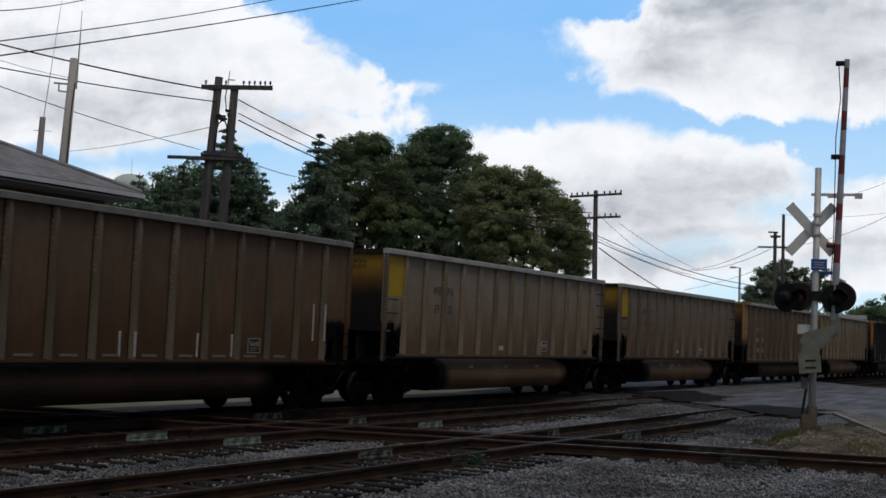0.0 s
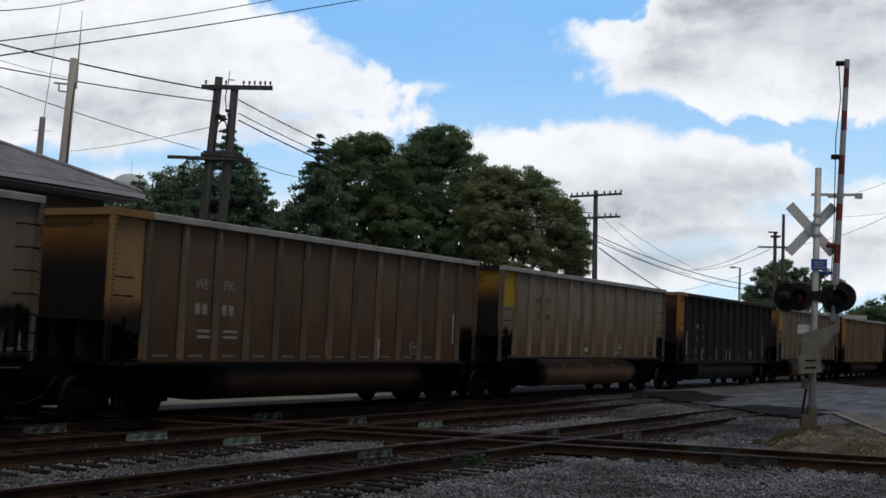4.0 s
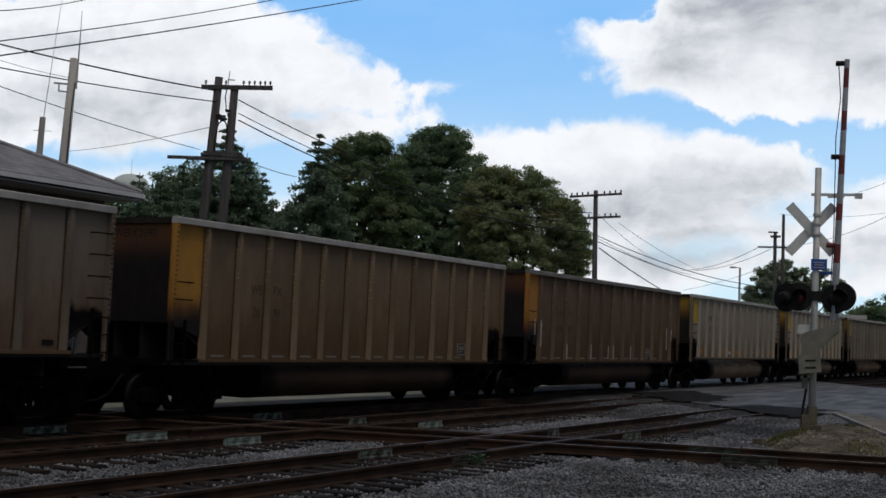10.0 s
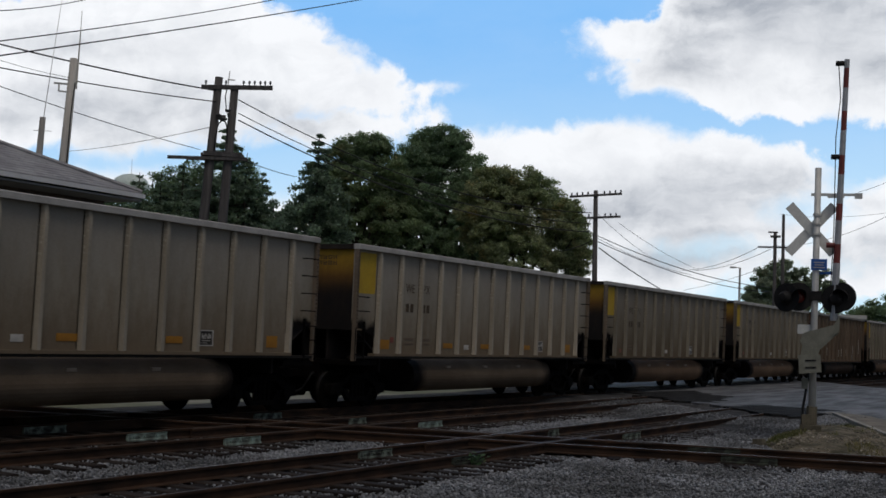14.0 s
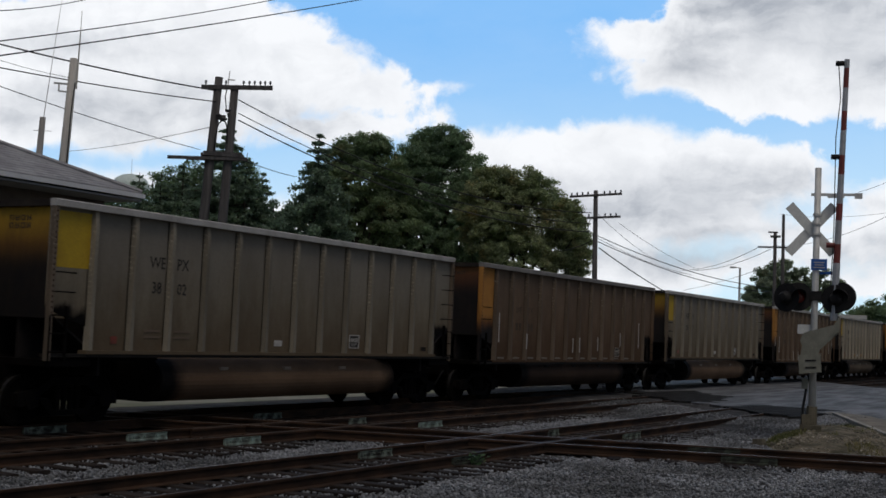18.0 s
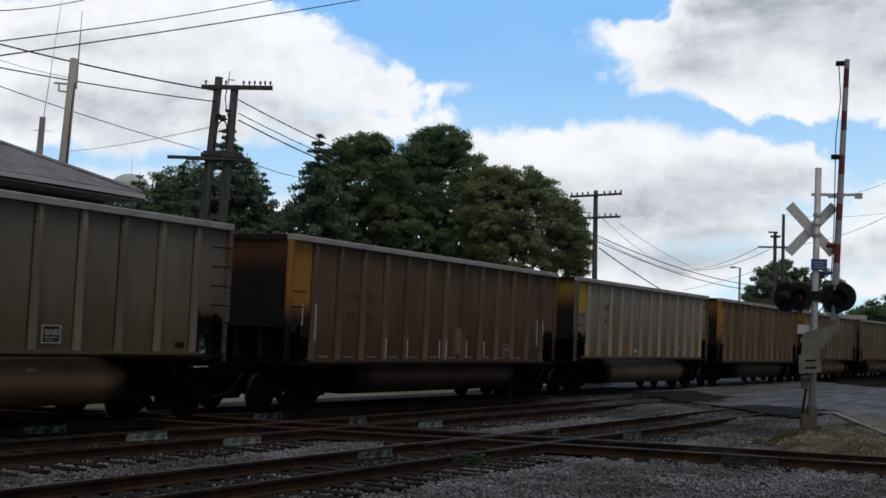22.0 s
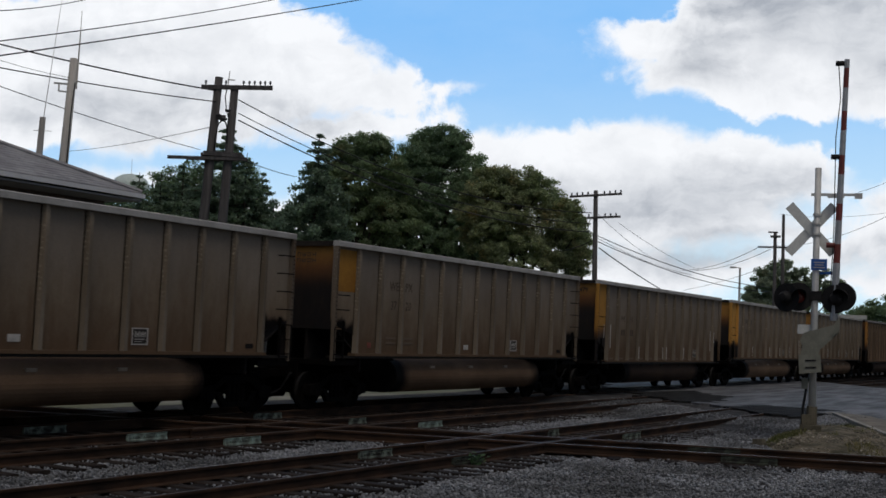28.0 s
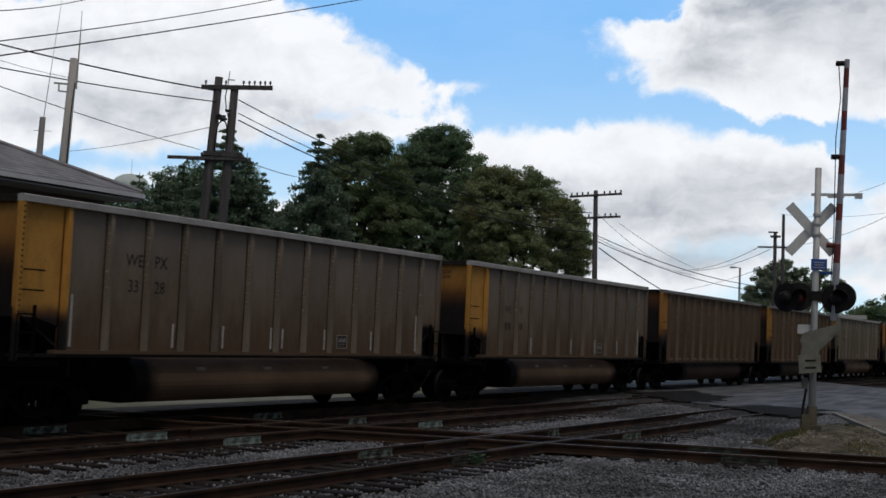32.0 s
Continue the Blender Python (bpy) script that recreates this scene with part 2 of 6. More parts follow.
GHOST_MARK = worn("ghostly_lettering_paint", (0.165, 0.126, 0.092), (0.185, 0.140, 0.102), 6, 60, 0.7, 0.0, 0.0)
DIM_CHALK = worn("worn_chalk_scribble", (0.30, 0.275, 0.24), (0.20, 0.18, 0.15), 6, 60, 0.7, 0.0, 0.0)
CHALK_MARK = worn("faded_chalk_scribble", (0.27, 0.25, 0.21), (0.17, 0.155, 0.13), 6, 60, 0.7, 0.0, 0.0)
RED_DOT = worn("red_lamp_marking", (0.26, 0.055, 0.038), (0.17, 0.05, 0.035), 6, 60, 0.5, 0.0, 0.0)
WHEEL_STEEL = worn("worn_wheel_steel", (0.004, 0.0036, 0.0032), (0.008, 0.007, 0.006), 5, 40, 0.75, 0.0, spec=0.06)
HOSE = worn("black_hose_rubber", (0.010, 0.010, 0.010), (0.014, 0.014, 0.014), 6, 40, 0.7)


def fade_to_black(name, paint, dark=(0.006, 0.0045, 0.005), lo=2.55, hi=3.55, wave=0.45):
    """Paint that passes through rust brown to near-black towards its bottom edge."""
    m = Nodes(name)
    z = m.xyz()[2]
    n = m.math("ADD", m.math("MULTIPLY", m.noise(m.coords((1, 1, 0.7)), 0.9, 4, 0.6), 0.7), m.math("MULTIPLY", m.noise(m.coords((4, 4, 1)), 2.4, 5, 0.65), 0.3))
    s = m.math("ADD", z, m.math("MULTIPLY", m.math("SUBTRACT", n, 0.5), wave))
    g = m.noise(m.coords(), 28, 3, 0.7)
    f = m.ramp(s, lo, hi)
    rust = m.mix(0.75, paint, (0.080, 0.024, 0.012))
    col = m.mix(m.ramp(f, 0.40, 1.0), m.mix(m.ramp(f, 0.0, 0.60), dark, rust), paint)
    tone = m.ramp(m.noise(m.coords((1, 1, 0.5)), 3.5, 6, 0.65), 0.40, 0.75)
    col = m.mix(m.math("MULTIPLY", tone, 0.45), col, m.mix(0.6, col, (0.060, 0.035, 0.020)))
    col = m.mix(1.0, col, m.mix(g, (0.75,) * 3, (1.2,) * 3), "MULTIPLY")
    m.bump(g, 0.15)
    return m.done(col, 0.7)


END_YELLOW = fade_to_black("yellow_to_black_end", (0.47, 0.275, 0.020), lo=2.62, hi=3.95)
END_ORANGE = fade_to_black("orange_to_black_end", (0.30, 0.125, 0.028), lo=2.90, hi=4.40)
END_AMBER = fade_to_black("amber_to_black_end", (0.38, 0.180, 0.032), lo=2.70, hi=4.10)
BAY_YELLOW = fade_to_black("yellow_to_black_bay", (0.50, 0.32, 0.022), lo=1.85, hi=2.70, wave=0.8)
BAY_ORANGE = fade_to_black("orange_to_black_bay", (0.50, 0.225, 0.045), lo=1.95, hi=2.75, wave=0.8)
BAY_AMBER = fade_to_black("amber_to_black_bay", (0.52, 0.255, 0.042), lo=1.85, hi=2.70, wave=0.8)
BAY_BRIGHT = fade_to_black("bright_amber_to_black_bay", (0.66, 0.33, 0.062), lo=1.80, hi=2.30, wave=0.6)
END_BRIGHT = fade_to_black("bright_amber_to_black_end", (0.50, 0.24, 0.045), lo=2.50, hi=3.75)
BAY_TAN = fade_to_black("tan_to_black_bay", (0.42, 0.25, 0.11), lo=1.85, hi=2.60, wave=0.8)
CHORD_END = worn("dark_end_chord", (0.016, 0.013, 0.012), (0.045, 0.036, 0.030), 2.0, 30, 0.7)
# Shade of the cut-away ends put into a near-black coat; one scuff uses it.
NEAR_BLACK = worn("near_black_coat", (0.010, 0.009, 0.009), (0.022, 0.018, 0.017), 2, 30, 0.8)

RAIL_SIDE = worn("rusty_rail", (0.066, 0.036, 0.021), (0.022, 0.014, 0.010), 2.5, 40, 0.8, 0.0, 0.3, (0.4, 1, 1))
RAIL_HEAD = worn("polished_rail_head", (0.70, 0.69, 0.68), (0.10, 0.08, 0.065), 1.6, 60, 0.40, 0.7, 0.05, (0.3, 1, 1))
RAIL_WORN = worn("browned_rail_head", (0.17, 0.145, 0.125), (0.060, 0.045, 0.036), 1.6, 60, 0.5, 0.4, 0.05, (0.3, 1, 1))
RAIL_DULL = worn("dull_rail_head", (0.045, 0.034, 0.028), (0.12, 0.105, 0.095), 1.6, 60, 0.6, 0.3, 0.05, (0.3, 1, 1))
TIE = worn("creosoted_timber", (0.016, 0.0115, 0.010), (0.038, 0.029, 0.023), 2.0, 35, 0.85, 0.0, 0.5, (1, 0.25, 1), 0.3)
JOINT_GREEN = worn("chipped_pale_green_paint", (0.36, 0.47, 0.41), (0.10, 0.11, 0.095), 7.0, 60, 0.7, 0.0, 0.3)
JOINT_GREY = worn("chipped_grey_green_paint", (0.24, 0.29, 0.24), (0.030, 0.028, 0.024), 7.0, 60, 0.7, 0.0, 0.3)
STONE = worn("ballast_stone", (0.335, 0.346, 0.362), (0.160, 0.164, 0.168), 0.5, 14, 0.9, 0.0, 0.3, island=0.45, spec=0.05)
BALLAST = worn("ballast_bed", (0.085, 0.082, 0.082), (0.035, 0.033, 0.032), 1.2, 16, 0.95, 0.0, 1.0, bd=0.05)
DIRT = worn("oily_track_dirt", (0.010, 0.008, 0.007), (0.026, 0.020, 0.016), 1.0, 14, 0.95, 0.0, 0.8, bd=0.04)
GROUND = worn("pale_gravel_ground", (0.31, 0.30, 0.25), (0.15, 0.16, 0.10), 0.22, 3.0, 0.95, 0.0, 0.4, bd=0.05)
EARTH = worn("dry_earth_verge", (0.215, 0.180, 0.128), (0.060, 0.056, 0.032), 2.2, 18, 0.95, 0.0, 0.8, bd=0.04)
ASPHALT = worn("worn_asphalt", (0.200, 0.202, 0.210), (0.046, 0.046, 0.047), 0.50, 45, 0.68, 0.0, 0.25, (0.5, 3.4, 1), spec=0.35)
ASPHALT_NEW = worn("fresh_asphalt_patch", (0.010, 0.010, 0.010), (0.035, 0.034, 0.033), 1.6, 30, 0.9, 0.0, 0.8, spec=0.1)
TREAD = worn("polished_wheel_tread", (0.030, 0.028, 0.026), (0.016, 0.015, 0.014), 4, 40, 0.5, 0.3, 0.0)
OLD_CONCRETE = worn("stained_concrete", (0.17, 0.15, 0.11), (0.10, 0.09, 0.065), 3, 40, 0.9)
CONCRETE = worn("kerb_concrete", (0.42, 0.40, 0.36), (0.28, 0.26, 0.22), 1.5, 40, 0.9, 0.0, 0.3)

# ---------------------------------------------------------------- sky backdrop
SKY_FAR = 3200.0
PX = SKY_FAR / 2158.5               # metres on the backdrop for a thousandth of the cloud chart's unit


def cloud_material():
    """Blue sky with drifting cumulus, drawn on the backdrop's own plane (chart units: 1 = 1000 * PX metres)."""
    m = Nodes("sky_and_clouds")
    tc = m.n("TexCoord").outputs["Object"]
    mp = m.n("Mapping")
    m.put(mp.inputs["Vector"], tc)
    mp.inputs["Scale"].default_value = (0.001 / PX,) * 3
    base = mp.outputs[0]
    warp = m.n("TexNoise")
    m.put(warp.inputs["Vector"], base)
    warp.inputs["Scale"].default_value, warp.inputs["Detail"].default_value, warp.inputs["Roughness"].default_value = 9.0, 5.0, 0.6
    off = m.n("VectorMath", operation="MULTIPLY_ADD")
    m.put(off.inputs[0], warp.outputs["Color"])
    off.inputs[1].default_value, off.inputs[2].default_value = (0.085, 0.060, 0), (-0.0425, -0.030, 0)
    add = m.n("VectorMath", operation="ADD")
    m.put(add.inputs[0], base), m.put(add.inputs[1], off.outputs[0])
    sep = m.n("SeparateXYZ")
    m.put(sep.inputs[0], add.outputs[0])
    x, y = sep.outputs[0], sep.outputs[1]
    flat = m.n("SeparateXYZ")
    m.put(flat.inputs[0], base)

    def blob(cx, cy, rx, ry, tilt=0.0):
        """How deep a place lies within an ellipse, in chart units."""
        dx, dy = m.math("SUBTRACT", x, cx), m.math("SUBTRACT", y, cy)
        dy = m.math("MULTIPLY_ADD", dx, tilt, dy)
        q = m.math("ADD", m.math("POWER", m.math("ABSOLUTE", m.math("DIVIDE", dx, rx)), 2.0),
                   m.math("POWER", m.math("ABSOLUTE", m.math("DIVIDE", dy, ry)), 2.0))
        return m.math("MULTIPLY", m.math("SUBTRACT", 1.0, m.math("SQRT", q)), min(rx, ry))

    def union(blobs):
        field = None
        for b in blobs:
            f = blob(*b)
            field = f if field is None else m.math("SMOOTH_MAX", field, f, 0.012)
        return field

    billow = m.math("SUBTRACT", m.noise(base, 7.5, 7.0, 0.58, 0.5), 0.5)
    fine = m.math("SUBTRACT", m.noise(base, 24.0, 6.0, 0.65, 0.4), 0.5)
    edge = m.math("ADD", m.math("MULTIPLY", billow, 0.075), m.math("MULTIPLY", fine, 0.030))
    soft = m.ramp(m.noise(base, 3.2, 3.0, 0.5), 0.38, 0.62, 0.010, 0.036)
    depth = m.math("ADD", union(CLOUDS), edge)
    cover = m.ramp(depth, -0.004, soft)
    gap = m.ramp(m.math("ADD", union(CLOUD_GAPS), edge), -0.012, 0.030)
    cover = m.math("MULTIPLY", cover, m.math("MULTIPLY_ADD", gap, -0.72, 1.0))
    # grey undersides: broken bands, lying flat; the rims stay white
    st = m.n("Mapping")
    m.put(st.inputs["Vector"], add.outputs[0])
    st.inputs["Scale"].default_value = (1.0, 2.6, 1.0)
    shade = m.ramp(m.noise(st.outputs[0], 4.0, 8.0, 0.58, 0.4), 0.36, 0.66)
    low = m.ramp(m.math("ADD", union(CLOUD_SHADES), m.math("MULTIPLY", edge, 0.8)), -0.030, 0.055)
    puff = m.ramp(m.noise(add.outputs[0], 9.0, 7.0, 0.60, 0.4), 0.32, 0.68)
    grey = m.math("ADD", m.math("MULTIPLY", shade, 0.16), m.math("MULTIPLY", low, m.math("MULTIPLY_ADD", shade, 0.40, 0.46)))
    grey = m.math("ADD", grey, m.math("MULTIPLY", m.math("SUBTRACT", puff, 0.45), 0.20), clamp=True)
    grey = m.math("MULTIPLY", grey, m.ramp(depth, 0.0, 0.050, 0.15, 1.0))
    white = m.mix(grey, (0.945, 0.965, 1.0), (0.38, 0.415, 0.475))
    h = m.ramp(flat.outputs[1], -0.10, 0.42)
    blue = m.mix(h, (0.62, 0.85, 0.990), (0.185, 0.495, 0.945))
    thin = m.math("MULTIPLY", m.noise(st.outputs[0], 3.0, 5.0, 0.6), 0.20)
    blue = m.mix(thin, blue, (0.85, 0.92, 1.0))
    em = m.n("Emission")
    m.put(em.inputs["Color"], m.mix(cover, blue, white))
    em.inputs["Strength"].default_value = 1.0
    m.put(m.out.inputs["Surface"], em.outputs[0])
    return m.mat


# chart: x to the right, y up, from the middle of the view; middle, half width, half height, tilt
CLOUDS = [(-0.634, 0.321, 0.42, 0.165), (-0.545, 0.435, 0.205, 0.13), (-0.304, 0.315, 0.165, 0.095, 0.10), (-0.190, 0.285, 0.125, 0.058, 0.10), (-0.094, 0.284, 0.088, 0.017), (-0.224, 0.215, 0.17, 0.050), (-0.13, 0.222, 0.11, 0.026),
          (-0.60, 0.125, 0.22, 0.028), (-1.02, 0.30, 0.25, 0.25), (0.216, 0.151, 0.33, 0.083), (0.430, 0.128, 0.250, 0.088), (0.56, 0.120, 0.115, 0.050), (0.18, 0.03, 0.50, 0.13), (0.47, 0.05, 0.22, 0.075), (0.66, -0.03, 0.27, 0.06),
          (0.765, 0.085, 0.09, 0.045), (0.745, 0.015, 0.11, 0.040), (0.336, 0.366, 0.140, 0.050), (0.346, 0.311, 0.115, 0.050), (0.506, 0.336, 0.22, 0.100), (0.640, 0.330, 0.26, 0.100), (0.700, 0.386, 0.30, 0.160), (0.456, 0.425, 0.13, 0.070), (1.0, 0.36, 0.30, 0.20),
          (-0.25, 0.05, 0.40, 0.06), (0.75, 0.60, 0.45, 0.14), (-0.70, 0.62, 0.42, 0.14)]
CLOUD_SHADES = [(-0.63, 0.255, 0.28, 0.050), (-0.43, 0.205, 0.22, 0.034), (-0.70, 0.36, 0.14, 0.030), (-0.30, 0.23, 0.10, 0.022), (0.58, 0.395, 0.30, 0.085, 0.1), (0.40, 0.335, 0.10, 0.030), (0.72, 0.33, 0.18, 0.05), (0.35, 0.090, 0.34, 0.058), (0.08, 0.11, 0.14, 0.035), (0.20, 0.055, 0.22, 0.040), (0.30, -0.01, 0.40, 0.030),
                (0.52, 0.115, 0.18, 0.034), (0.16, 0.06, 0.24, 0.030), (0.42, 0.03, 0.26, 0.024), (0.74, 0.01, 0.14, 0.022), (-0.60, 0.118, 0.18, 0.012), (0.75, 0.60, 0.45, 0.12)]
CLOUD_GAPS = [(-0.56, 0.160, 0.15, 0.014), (-0.30, 0.125, 0.09, 0.040), (0.606, 0.066, 0.075, 0.030), (0.43, 0.002, 0.13, 0.020), (0.68, 0.135, 0.06, 0.030), (0.62, -0.04, 0.08, 0.02)]

SKY_POSE = VIEW @ Matrix.Translation((0, 0, -SKY_FAR))
w, h = 1.5 * 1000 * PX, 1.0 * 1000 * PX
backdrop = solid("backdrop", Geo().add([(-w, -0.62 * h, 0), (w, -0.62 * h, 0), (w, h, 0), (-w, h, 0)], [(0, 1, 2, 3)]), cloud_material(),
                 "blue sky with drifting white and grey cumulus clouds", "sky", "structure", m=SKY_POSE)

# ---------------------------------------------------------------- ground, road, verge
ground = solid("ground", Geo().add([(-2500, -2500, -0.42), (2900, -2500, -0.42), (2900, 2900, -0.42), (-2500, 2900, -0.42)], [(0, 1, 2, 3)]), GROUND,
               "flat pale gravel and dry grass ground around the railway", "ground", "structure")


def slab(pts, z0, z1):
    return Geo().prism(pts, "z", z0, z1)


def rolling(x0, x1, y0, y1, step, fn):
    nx, ny = int((x1 - x0) / step) + 1, int((y1 - y0) / step) + 1
    vs = []
    for j in range(ny):
        for i in range(nx):
            x, y = x0 + i * step, y0 + j * step
            vs.append((x, y, fn(x, y)))
    fs = [(j * nx + i, j * nx + i + 1, (j + 1) * nx + i + 1, (j + 1) * nx + i) for j in range(ny - 1) for i in range(nx - 1)]
    return Geo().add(vs, fs)


def bed_height(x, y):
    edge = min(1.0, max(0.0, (24.0 - y) / 2.5))
    k = min(1.0, max(0.0, (x - 29.0 - 0.75 * max(0.0, y - 9.0)) / 4.5)) if y > 7.0 else 0.0
    dip = 0.015 if min(abs(y - 14.80), abs(y - 10.54)) < 2.0 else 0.0
    return -dip - 0.40 + 0.16 * k * k * (3 - 2 * k) * edge + (0.19 + 0.03 * noise.noise((x * 0.6, y * 0.6, 0)) + 0.02 * noise.noise((x * 2.3, y * 2.3, 5))) * edge


ballast_bed = solid("ballast_bed", rolling(-14, 62, -14, 24, 0.5, bed_height), BALLAST, "grey crushed stone ballast bed between the tracks", "ballast", "structure")
solid("ballast_bed_far", slab([(62, 8), (420, 8), (420, 23.5), (62, 23.5)], -0.5, -0.21), BALLAST, "grey ballast bed running off towards the distance", "ballast", "structure")
solid("track_bed_left", slab([(-330, 8), (-14, 8), (-14, 23.5), (-330, 23.5)], -0.5, -0.21), BALLAST, "grey ballast bed under the tracks", "ballast", "structure")

def ragged(pts, step, size, seed, closed=True):
    """An outline whose sides are broken up like crumbled asphalt."""
    pts = [Vector(q) for q in pts]
    out = []
    for p, q in zip(pts, pts[1:] + pts[:1] if closed else pts[1:]):
        k = max(2, int((q - p).length / step))
        for i in range(k):
            c = p.lerp(q, i / k)
            d = size * noise.noise((c.x * 0.9, c.y * 0.9, seed)) + size * 0.55 * noise.noise((c.x * 3.1, c.y * 3.1, seed))
            out.append((c.x + d, c.y - 0.7 * d))
    return out


ROAD_EDGE = [(27.0, 3.9), (31.0, 5.4), (38.3, 8.05), *ragged([(39.2, 8.9), (39.4, 12.2), (43.0, 15.0), (47.5, 18.2), (55, 24.0)], 0.25, 0.8, 7, False), (55, 24.0), (80, 42)]
road = solid("road", slab([(22, -30), (22.2, 2.2), *ROAD_EDGE, (105, 42), (60, 5), (40, -30)], -0.46, 0.003), ASPHALT, "worn grey asphalt road crossing the tracks", "road", "structure")
for outline, seed in (([(35.6, 8.75), (37.2, 8.4), (41.0, 8.9), (41.6, 11.0), (38.8, 11.4), (37.0, 10.2)], 4), ([(40.6, 12.6), (45.4, 13.6), (49.6, 16.4), (44.4, 17.0), (42.0, 15.2), (40.2, 13.6)], 12)):
    solid("asphalt_patch", slab(ragged(outline, 0.2, 0.7, seed), -0.44, 0.007), ASPHALT_NEW, "crumbling black asphalt patch where the tracks enter the road", "road", "structure")
kerb = thing("kerb", "pale concrete kerb along the road edge", "kerb", kind="structure")
edge = [Vector((x, y, 0)) for x, y in ((26.0, 3.53), (31.0, 5.4), (38.3, 8.05))]
for a, b in zip(edge, edge[1:]):
    n = max(1, round((b - a).length / 1.5))
    for i in range(n):
        p, q = a.lerp(b, i / n), a.lerp(b, (i + 0.985) / n)
        d = (q - p).normalized()
        s = Vector((-d.y, d.x, 0)) * 0.14
        c = [p, q, q + s, p + s]
        part("kerb_stone", slab([(k.x, k.y) for k in c], -0.4, 0.075), CONCRETE, kerb)


gutter_edge = [(27.5, 3.95), (31.0, 5.26), (38.3, 7.91), (39.2, 8.7), (39.9, 8.3), (38.7, 7.1), (31.4, 4.2), (27.9, 2.95)]
solid("gutter", slab(ragged(gutter_edge, 0.5, 0.10, 15), -0.3, 0.008), GUTTER, "sandy concrete gutter along the kerb", "pavement", "structure")


def mound(x, y):
    dx, dy = (x - 29.4) / 4.5, (y - 6.10) / 1.5
    u = dx - 0.25 * dy
    return -0.30 + 0.44 * max(0.0, 1 - u * u - dy * dy * 0.8) ** 0.6 + 0.05 * noise.noise((x * 1.7, y * 1.7, 2))


verge = solid("verge", rolling(23.8, 35.0, 4.2, 8.9, 0.2, mound), EARTH, "dry earth verge with patchy grass beside the road", "verge", "structure")

# ---------------------------------------------------------------- tracks
GAUGE = 1.5                       # between the middles of the rail heads
TRACKS = {"train": 18.27, "middle": 14.80, "near": 10.54}
X_AT, X_SLOPE = (21.95, 9.64), -0.331


def rail_profile():
    h = 0.178
    half = [(0.076, -h), (0.074, -h + 0.012), (0.014, -h + 0.032), (0.010, -0.052), (0.036, -0.040), (0.037, -0.010), (0.030, -0.003), (0.015, 0.0)]
    return half + [(-a, b) for a, b in reversed(half)]


def rail_mesh(name, x0, x1, head):
    g = Geo().prism(rail_profile(), "x", x0, x1)
    me = g.mesh(name, RAIL_SIDE)
    me.materials.append(head)
    for f in me.polygons:
        c = sum((me.vertices[i].co for i in f.vertices), Vector()) / len(f.vertices)
        if c.z > -0.001 and abs(f.normal.z) > 0.3:
            f.material_index = 1
    return me


def tie_mesh(half):
    g = Geo()
    g.chamfer(-0.115, 0.115, -half, half, -0.33, -0.174, 0.014)
    return g.mesh("tie", TIE)


TIE_ME, TIE_LONG = tie_mesh(1.30), tie_mesh(1.60)      # long timbers carry the diamonds


def track(name, label, m, x0, x1, tie0, tie1, head, skip=(), tie=None, front=None):
    """A straight track along its own x, with ties from tie0 to tie1 except within the spans to skip."""
    th = thing(name, label, "railway track", m, "tracks over the diamond crossing", "structure")
    for s in (-1, 1):
        r = part("rail", rail_mesh("rail", x0, x1, front or head if s < 0 else head), None, th)
        r.location = (0, s * GAUGE / 2, 0)
    x = tie0
    rng = random.Random(name)
    while x < tie1:
        if not any(a < x < b for a, b in skip):
            t = part("tie", tie or TIE_ME, None, th)
            t.location = (x, rng.uniform(-0.09, 0.09), rng.uniform(0.0, 0.014))
            t.rotation_euler = (0, 0, rng.uniform(-0.03, 0.03))
        x += 0.53
    return th


def cross_x(y):
    return X_AT[0] + X_SLOPE * (y - X_AT[1])


track_things = {}
for key, y in TRACKS.items():
    cx = cross_x(y)
    track_things[key] = track("railway_track_" + key, "straight railway track with rusty rails and dark timber ties", pose(0, y, 0), -330 if key == "train" else -60, 420 if key == "train" else 240,
                              cx - 16.0, cx + (26 if key == "train" else 17.5), RAIL_HEAD if key == "near" else RAIL_DULL, ((cx - 1.5, cx + 1.5),), TIE_ME if key == "train" else TIE_LONG, RAIL_WORN if key == "near" else None)
ANG = math.degrees(math.atan2(1.0, X_SLOPE))
cross = track("railway_track_crossing", "railway track crossing the others at a diamond, rusty rails", pose(cross_x(10.54), 10.54, 0.004, 0, 0, ANG), -40, 60, -22, 14, RAIL_HEAD,
              ((-1.6, 1.6), (2.9, 6.1), (6.6, 9.9)))
# guard rails and flange fillers of the diamonds
for key, y in TRACKS.items():
    th = track_things[key]
    cx = cross_x(y)
    for s in (-1, 1):
        g = part("guard_rail", rail_mesh("guard_rail", cx - 2.6, cx + 2.6, RAIL_DULL), None, th)
        g.location = (0, s * (GAUGE / 2 - 0.125), -0.004)
L0 = 1 / math.sqrt(1 + X_SLOPE ** 2)
for y in TRACKS.values():
    c = (y - 10.54) / L0
    for s in (-1, 1):
        g = part("guard_rail", rail_mesh("guard_rail", c - 2.5, c + 2.5, RAIL_DULL), None, cross)
        g.location = (0, s * (GAUGE / 2 - 0.125), -0.004)


def joint_bar_mesh():
    g = Geo().prism([(0.0, -0.168), (0.060, -0.168), (0.060, -0.145), (0.040, -0.125), (0.040, -0.050), (0.050, -0.034), (0.0, -0.030)], "x", -0.50, 0.50)
    for x in (-0.36, -0.22, -0.08, 0.08, 0.22, 0.36):
        g.lathe([(0.040, 0.020), (0.066, 0.018)], (x, 0, -0.088), "y", 6)
    return g.mesh("joint_bar", JOINT_GREEN)


